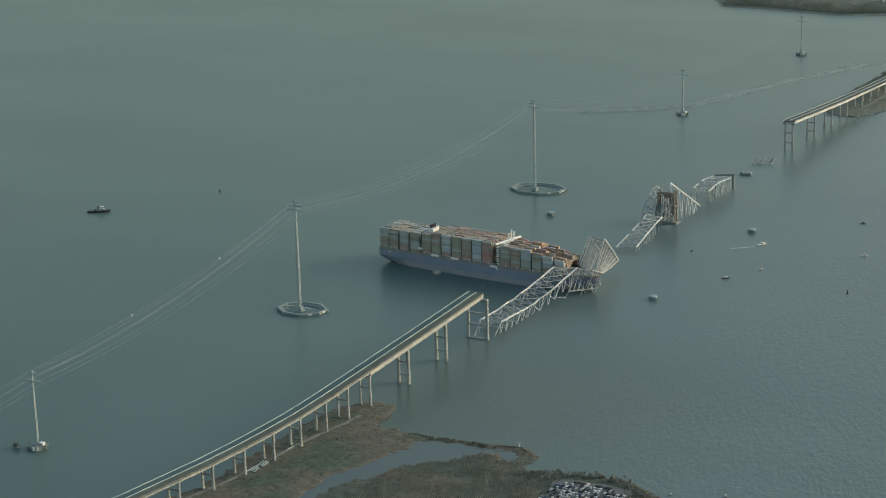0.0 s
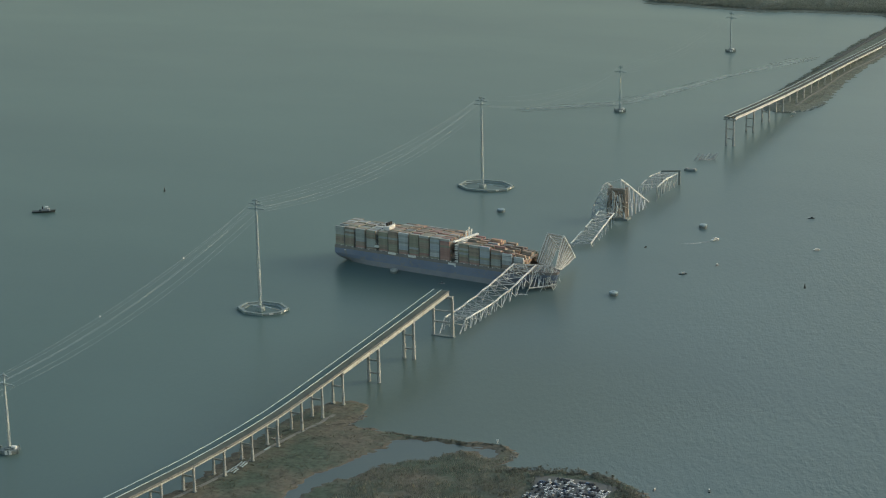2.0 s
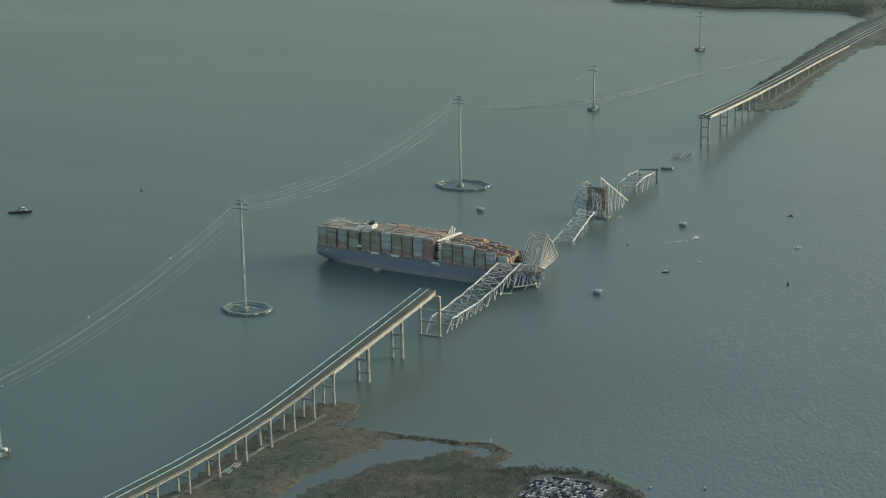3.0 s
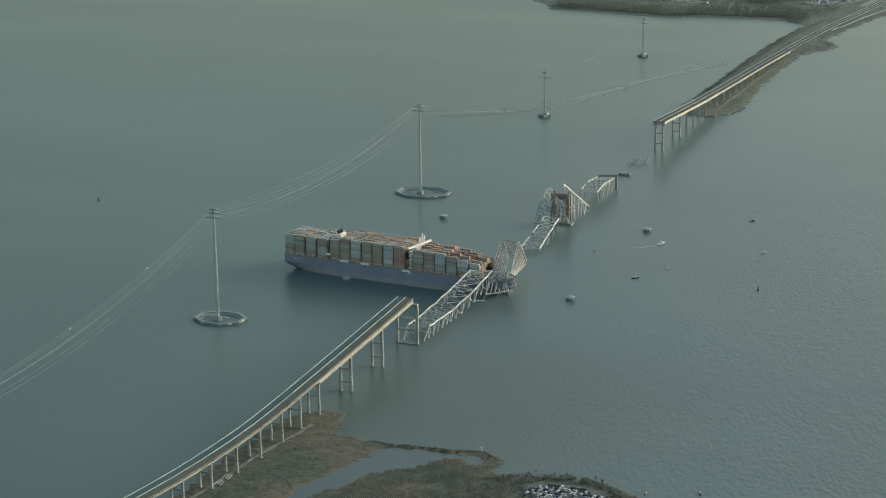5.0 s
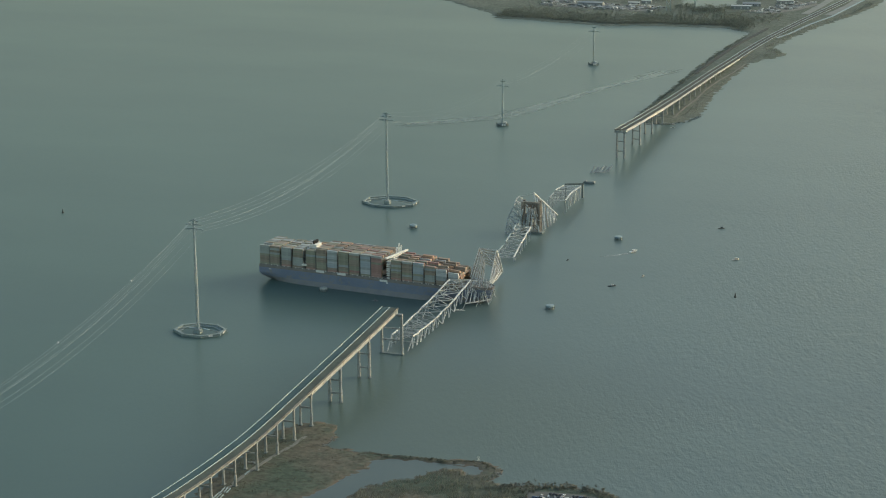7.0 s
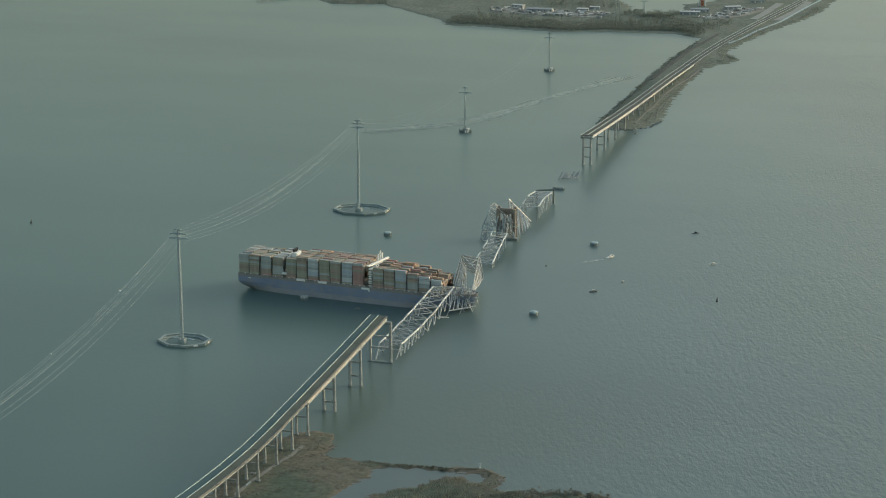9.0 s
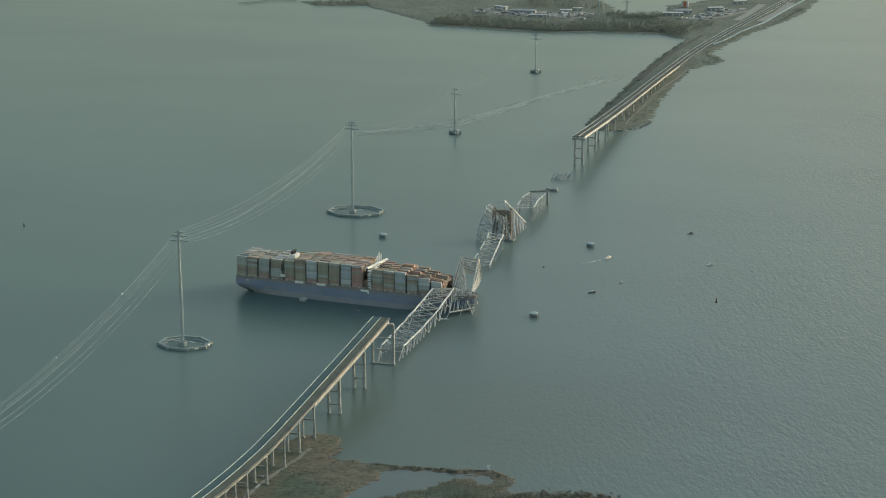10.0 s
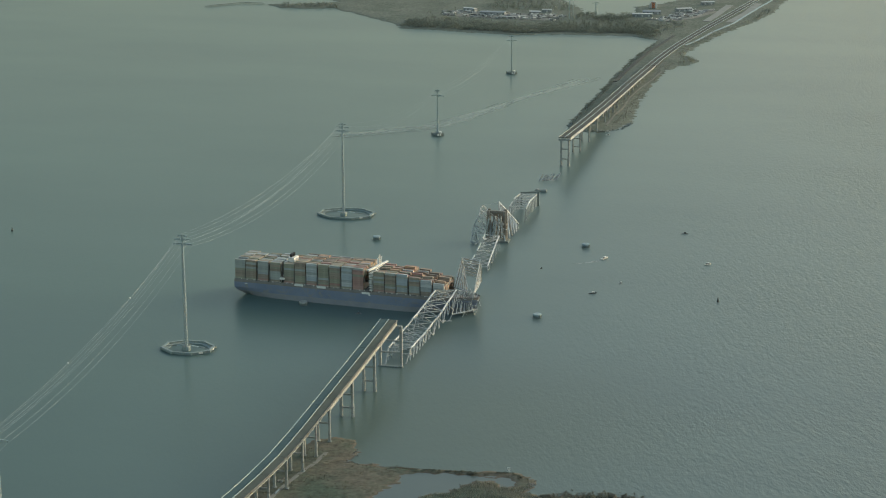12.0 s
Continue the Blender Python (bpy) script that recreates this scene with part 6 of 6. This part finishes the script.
# Things on the marsh
def marsh_beacon():
    b = thing("beacon", pose(180.5, -264.5, marsh_z(180.5, -266)), "white wooden beacon on the tip of the marsh", "beacon")
    put("post", mesh_of("post", *lathe([(0.5, -0.5), (0.45, 4.2)], 8)), WHITE, b)
    put("board", mesh_of("board", *moved(block(2.6, 0.4, 2.0, 0.1), pose(0, 0, 3.2))), WHITE, b)
    for s in (-1, 1):
        v, f = sweep(rect(0.3, 0.3), [(s * 1.8, 0.6, -0.6), (0, 0, 3.0)])
        put("brace", mesh_of("brace", v, f), WHITE, b)


marsh_beacon()


def pipe_rack():
    rs = random.Random(94)
    r = thing("stacked_beams", pose(-3.5, -411, 1.62, 0, 0, 96), "pale steel beams laid out in loose rows on blocks under the bridge", "beams")
    for k in range(6):
        x, n = (-7.5 if k % 2 else 7.0) + rs.uniform(-2, 2), rs.uniform(5.0, 7.5)
        lean = rs.uniform(-0.5, 0.5)
        v, f = sweep(hbeam(0.7, 0.8), [(x - n, -3.6 + 1.4 * k - lean, 0.8), (x + n, -3.6 + 1.4 * k + lean, 0.8)])
        put("beam", mesh_of("beam", v, f), PARAPET, r)
    for x in (-11, -4, 4, 11):
        put("block", mesh_of("block", *moved(block(0.8, 9.0, 0.4, 0.05), pose(x, 0, 0))), FENDER, r)
    single = thing("stacked_beams", pose(-3, -360, 1.62, 0, 0, 88), "single pale steel beam lying under the bridge", "beams")
    put("beam", mesh_of("beam", *sweep(hbeam(0.9, 0.9), [(-5, 0, 0.45), (5, 0, 0.45)])), PARAPET, single)
    heap = thing("rubble_heap", pose(-8, -335, 1.5), "heap of pale broken stone under the bridge", "rubble")
    for k in range(26):
        q = rs.uniform(0.5, 1.3)
        chunk = lathe([(q * 0.6, -0.3), (q, 0.2), (q * 0.7, 0.7 * q), (q * 0.2, 0.9 * q)], 6)
        put("stone", mesh_of("stone", *moved(chunk, pose(rs.gauss(0, 2.6), rs.gauss(0, 1.8), rs.uniform(0, 0.5), rs.uniform(-20, 20), rs.uniform(-20, 20), rs.uniform(0, 360)))), PALE_PAVING if k % 3 else RUSTY, heap)


pipe_rack()


def shore_stones():
    """Pale stones on the marsh point and along its cove."""
    rs = np.random.RandomState(95)
    chunks = []
    for k in range(150):
        if k < 60:
            x, y = 208 + rs.normal(0, 3.2), -290 + rs.normal(0, 8)
        elif k < 110:
            x, y = 37 + rs.normal(0, 2), -255 + rs.normal(0, 12)
        else:
            x, y = 60 + rs.normal(0, 25), -277 + rs.normal(0, 2)
        z = marsh_z(x, y)
        if -0.3 < z < 1.2:
            s = rs.uniform(0.35, 1.1)
            chunks.append(moved(lathe([(s * 0.6, -0.3), (s, 0.1), (s * 0.7, 0.55 * s), (s * 0.2, 0.7 * s)], 6), pose(x, y, z, rs.uniform(-15, 15), rs.uniform(-15, 15), rs.uniform(0, 360))))
    tagged(put("shore_stones", mesh_of("shore_stones", *joined(chunks)), TRACK), "pale stones strewn along the marsh edge", "stones", kind="stuff")


shore_stones()


# Far shore: causeway roads, woods and a works
def road_z(x, y):
    """Height of the causeway road: it comes down from the approach's last span."""
    return max(2.95, interp(y, [(1866, 5.85), (2040, 2.95)]))


ribbon("road", [(5, 1870), (10, 2016), (22, 2158), (51, 2396), (86, 2651), (113, 2850), (175, 3290)], 19, ASPHALT, "dark asphalt road along the causeway", road_z, 0.0, 5.0)
ribbon("road", [(-38, 1700), (-34, 1850), (-26, 2040), (-4, 2270)], 7, ASPHALT, "grey service road on the causeway", lambda x, y: 2.4, 0.2)
ribbon("road", [(36, 2150), (52, 2219), (70, 2342), (100, 2475), (132, 2737), (150, 2860)], 5, PARAPET, "pale side road along the shore", lambda x, y: 2.4, 0.3)
ribbon("paving", [(38, 2490), (50, 2600), (62, 2760)], 17, PALE_PAVING, "pale concrete plaza beside the road", lambda x, y: 2.5, 0.15, 1.5, "paving")
ribbon("paving", [(89, 2490), (112, 2640), (124, 2800)], 17, PALE_PAVING, "pale concrete plaza beside the road", lambda x, y: 2.5, 0.15, 1.5, "paving")
for off, y0 in ((0.0, 1868), (-8.9, 1868), (8.9, 1868)):
    line = [(x + off, y) for x, y in [(interp(y, FAR_X), y) for y in range(y0, 2860, 90)]]
    ribbon("road_barrier", line, 0.6, PARAPET, "pale concrete barrier along the causeway road", road_z, 0.85, 0.9, "barrier")
ribbon("yard", [(-540, 2500), (-420, 2478), (-300, 2470)], 90, TRACK, "grey gravel works yard", lambda x, y: 2.5, 0.1, 1.2, "yard")
ribbon("yard", [(-60, 2480), (-10, 2560), (20, 2660)], 60, TRACK, "grey gravel yard behind the shore woods", lambda x, y: 2.5, 0.1, 1.2, "yard")
ribbon("track", [(13, 1290), (12, 1380), (15, 1450), (13, 1551), (17, 1640), (27, 1740), (31, 1828)], 3, TRACK, "pale gravel track beside the approach", lambda x, y: 2.35, 0.15, 0.5)


def far_woods():
    rs = np.random.RandomState(101)
    trunks, crowns = [], []

    def wood(n, region, h0, h1):
        for _ in range(n):
            x, y = region(rs)
            z = far_ground_z(x, y)
            if z < 0.7 or abs(x - interp(y, FAR_X)) < 12.5:
                continue
            h = rs.uniform(h0, h1)
            r = h * rs.uniform(0.30, 0.46)
            v, f = lathe([(0.28, -0.5), (0.2, h * 0.55)], 4)
            trunks.append(moved((v, f), pose(x, y, z)))
            crowns.append(bush_chunk(rs, x, y, z + h * 0.02, r * 1.15, h * 0.9, 24, 0.8))

    shore = [(-600, 2262), (-529, 2262), (-412, 2240), (-323, 2228), (-280, 2250), (-185, 2264), (-90, 2268), (-45, 2225)]

    def belt(rs):
        p = along([(*q, 0) for q in shore], rs.uniform(0, 1))
        return p.x + rs.normal(0, 6), p.y + 8 + abs(rs.normal(0, 1)) * 75

    wood(2300, belt, 5, 9.5)
    wood(140, lambda rs: (rs.uniform(-250, -130), rs.uniform(2450, 2545)), 8, 14)
    wood(120, lambda rs: (rs.uniform(-120, 0), rs.uniform(2290, 2470)), 6, 11)
    wood(130, lambda rs: (rs.uniform(-960, -820), rs.uniform(2500, 2580)), 5, 9)
    left = [(-46, 1300), (-48, 1400), (-45, 1583), (-46, 1795), (-41, 1990), (-32, 2150)]
    wood(900, lambda rs: ((lambda p: (p.x + 1 + rs.normal(0, 4.0), p.y))(along([(*q, 0) for q in left], rs.uniform(0, 1)))), 2, 4)
    right = [(54, 1915), (80, 1966), (50, 2020), (60, 2160), (88, 2310), (126, 2440), (152, 2560), (168, 2700)]
    wood(330, lambda rs: ((lambda p: (p.x - 6 + rs.normal(0, 9), p.y))(along([(*q, 0) for q in right], rs.uniform(0, 1)))), 3, 7)
    wood(620, lambda rs: (rs.uniform(21, 40), rs.uniform(1270, 1930)), 1.2, 3)
    wood(200, lambda rs: (rs.uniform(-480, -280), rs.uniform(2560, 2760)), 6, 12)
    tagged(put("wood_trunks", mesh_of("wood_trunks", *joined(trunks)), BARK), "grey trunks of the shore woods", "trees", kind="stuff")
    tagged(put("woods", mesh_of("woods", *joined(crowns)), LEAF), "dull green-brown woods along the far shore", "trees", kind="stuff")


far_woods()

ROOF_GREY = material("grey_roof_sheet", [(0.22, 0.245, 0.26), (0.31, 0.335, 0.34)], 0.6, scale=0.05, fine=0.6)
ROOF_WHITE = material("white_roof_sheet", [(0.45, 0.46, 0.44), (0.58, 0.58, 0.55)], 0.6, scale=0.05, fine=0.6)
BRICK_RED = material("orange_cladding", [(0.45, 0.17, 0.09), (0.56, 0.24, 0.13)], 0.7, scale=0.08, fine=0.8)
WALL_GREY = material("grey_cladding", [(0.22, 0.23, 0.23), (0.32, 0.33, 0.32)], 0.7, scale=0.08, fine=0.8)


def shed(x, y, turn, w, d, h, roof, label):
    """A works shed: walls, pitched roof, doors and windows."""
    s = thing("works_shed", pose(x, y, 2.3, 0, 0, turn), label, "building", "works buildings")
    wall = put("wall", mesh_of("wall", *block(w, d, h, 0.1)), WALL_GREY, s)
    p = d * 0.1
    v, f = sweep([(-d / 2 - 0.4, h), (d / 2 + 0.4, h), (d / 2 + 0.4, h + 0.4), (0, h + 0.4 + p), (-d / 2 - 0.4, h + 0.4)], [(-w / 2 - 0.4, 0, 0), (w / 2 + 0.4, 0, 0)])
    put("roof", mesh_of("roof", v, f), roof, s)
    n = max(1, int(w / 12))
    for k in range(n):
        px = -w / 2 + w * (k + 0.5) / n
        put("door", mesh_of("door", *moved(block(3.6, 0.3, min(4.0, h * 0.7), 0.05), pose(px, -d / 2 - 0.1, 0))), ROOF_WHITE, wall)
        put("window", mesh_of("window", *moved(block(2.0, 0.3, 0.9, 0.05), pose(px + 4, -d / 2 - 0.1, h * 0.6))), WINDOW, wall)
    return s


def works():
    shed(-440, 2486, 4, 54, 20, 7, ROOF_GREY, "long works shed with a blue-grey sheet roof")
    shed(-398, 2441, 6, 40, 6, 4, ROOF_WHITE, "low works shed with a white roof")
    shed(-505, 2540, -20, 30, 12, 6, ROOF_WHITE, "small works shed with a white roof")
    shed(-350, 2520, 8, 26, 14, 6, ROOF_WHITE, "small works shed with a white roof")
    shed(-330, 2555, 8, 22, 12, 6, ROOF_WHITE, "small works shed with a white roof")
    shed(-110, 2535, 12, 44, 16, 6, ROOF_WHITE, "works shed with a white roof behind the trees")
    shed(-95, 2580, 12, 40, 20, 6, ROOF_GREY, "works shed with a grey roof behind the trees")
    shed(-30, 2640, 25, 36, 14, 6, ROOF_WHITE, "works shed with a white roof beside the road")
    shed(10, 2760, 25, 30, 14, 6, ROOF_WHITE, "works shed with a white roof beside the road")
    t = thing("silo_tower", pose(-104, 2675, 2.3), "tall orange and white works tower", "building")
    put("core", mesh_of("core", *block(10, 8, 13, 0.2)), BRICK_RED, t)
    for sx in (-1, 1):
        put("side_bin", mesh_of("side_bin", *moved(lathe([(2.6, 0), (2.6, 11), (1.6, 12.5)], 12), pose(sx * 6.2, -3.4, 0))), ROOF_WHITE, t, "white side bin")
    put("roof", mesh_of("roof", *moved(block(11, 9, 0.8, 0.1), pose(0, 0, 13))), ROOF_GREY, t)
    for k in range(3):
        put("window", mesh_of("window", *moved(block(1.6, 0.3, 1.6, 0.05), pose(0, -4.05, 2 + 3.6 * k))), WINDOW, t)


works()


def yard_clutter():
    """Parked lorries and stacks in the yards, far off."""
    rs = np.random.RandomState(111)
    groups = [([], ROOF_WHITE, "white"), ([], WALL_GREY, "grey"), ([], TRACK, "pale brown")]
    for _ in range(290):
        if rs.rand() < 0.6:
            x, y = rs.uniform(-560, -280), 0
            y = 2480 + rs.uniform(-42, 42) - (x + 420) * 0.12
        else:
            s = rs.rand()
            x, y = -60 + 80 * s + rs.uniform(-28, 28), 2480 + 180 * s + rs.uniform(-15, 15)
        c = groups[rs.choice([0, 0, 1, 1, 2])][0]
        w, d, h = rs.uniform(4, 12), rs.uniform(2.2, 3.5), rs.uniform(1.6, 3.6)
        c.append(moved(joined([block(w, d, h, 0.15), moved(block(2.0, d * 0.95, h * 0.8, 0.15), pose(w / 2 + 1.3, 0, 0))]), pose(x, y, 2.6, 0, 0, rs.choice([5, 95, 40]) + rs.normal(0, 8))))
    for c, mat, word in groups:
        tagged(put("yard_vehicles", mesh_of("yard_vehicles", *joined(c)), mat), word + " lorries and stacks standing in the works yards", "vehicles", kind="stuff")


yard_clutter()


def shore_tower(x, y, h, legs, label):
    t = thing("power_tower", pose(x, y, 2.0), label, "power tower", "towers of the power line")
    for s in (-legs / 2, legs / 2):
        put("mast", mesh_of("mast", *moved(lathe([(0.9, -1), (0.75, h * 0.5), (0.5, h)], 8), pose(s, 0, 0))), GALV, t)
    for z, w in ((h * 0.86, 21), (h * 0.96, 12)):
        v, f = sweep(rect(0.6, 0.8), [(-w / 2, 0, z), (w / 2, 0, z)])
        put("cross_arm", mesh_of("cross_arm", v, f), GALV, t)
    for k in range(3):
        for a, b in ((-1, 1), (1, -1)):
            v, f = sweep(rect(0.3, 0.3), [(a * legs / 2, 0, h * (0.1 + 0.25 * k)), (b * legs / 2, 0, h * (0.35 + 0.25 * k))], up=Vector((0, 1, 0)))
            put("brace", mesh_of("brace", v, f), GALV, t)


shore_tower(-256, 2452, 66, 8.5, "twin-mast power tower on the far shore")
shore_tower(-213, 2530, 30, 3.0, "small lattice tower at the edge of the woods")


def jetty():
    j = thing("jetty", pose(0, 0, 0), "long dark timber jetty reaching from the far shore", "jetty")
    v, f = sweep(rect(5, 0.8), [(-1010, 2560, 2.6), (-1060, 2560, 2.6), (-1123, 2484, 2.6)])
    put("deck", mesh_of("deck", v, f), FENDER, j)
    for k in range(14):
        p = along([(-1010, 2560, 0), (-1060, 2560, 0), (-1123, 2484, 0)], k / 13)
        for s in (-1.8, 1.8):
            put("pile", mesh_of("pile", *moved(lathe([(0.5, -3), (0.5, 2.4)], 6), pose(p.x + s, p.y + s * 0.5, 0))), FENDER, j)


jetty()


def approach_rocks():
    """Stone bank round the causeway's tip."""
    rs = np.random.RandomState(121)
    chunks = []
    tip = [(-48, 1300), (-44, 1262), (-15, 1248), (16, 1248), (40, 1276), (50, 1330)]
    for _ in range(150):
        p = along([(*q, 0) for q in tip], rs.uniform(0, 1))
        x, y, s = p.x + rs.normal(0, 2), p.y + rs.normal(0, 2), rs.uniform(0.8, 1.8)
        chunks.append(moved(lathe([(s * 0.7, -0.4), (s, 0.2), (s * 0.7, 0.7 * s), (s * 0.2, 0.9 * s)], 6), pose(x, y, max(0.0, far_ground_z(x, y)), rs.uniform(-20, 20), rs.uniform(-20, 20), rs.uniform(0, 360))))
    tagged(put("bank_stones", mesh_of("bank_stones", *joined(chunks)), FENDER), "dark rubble bank at the tip of the causeway", "stones", kind="stuff")


approach_rocks()
boat(27, 1222, 15, 7.0, WHITE, WHITE, "white work boat moored at the causeway tip", 0.4, False)
boat(22, 1248, 25, 8.0, WHITE, WHITE, "white launch beside the causeway pier", 0.4, False)
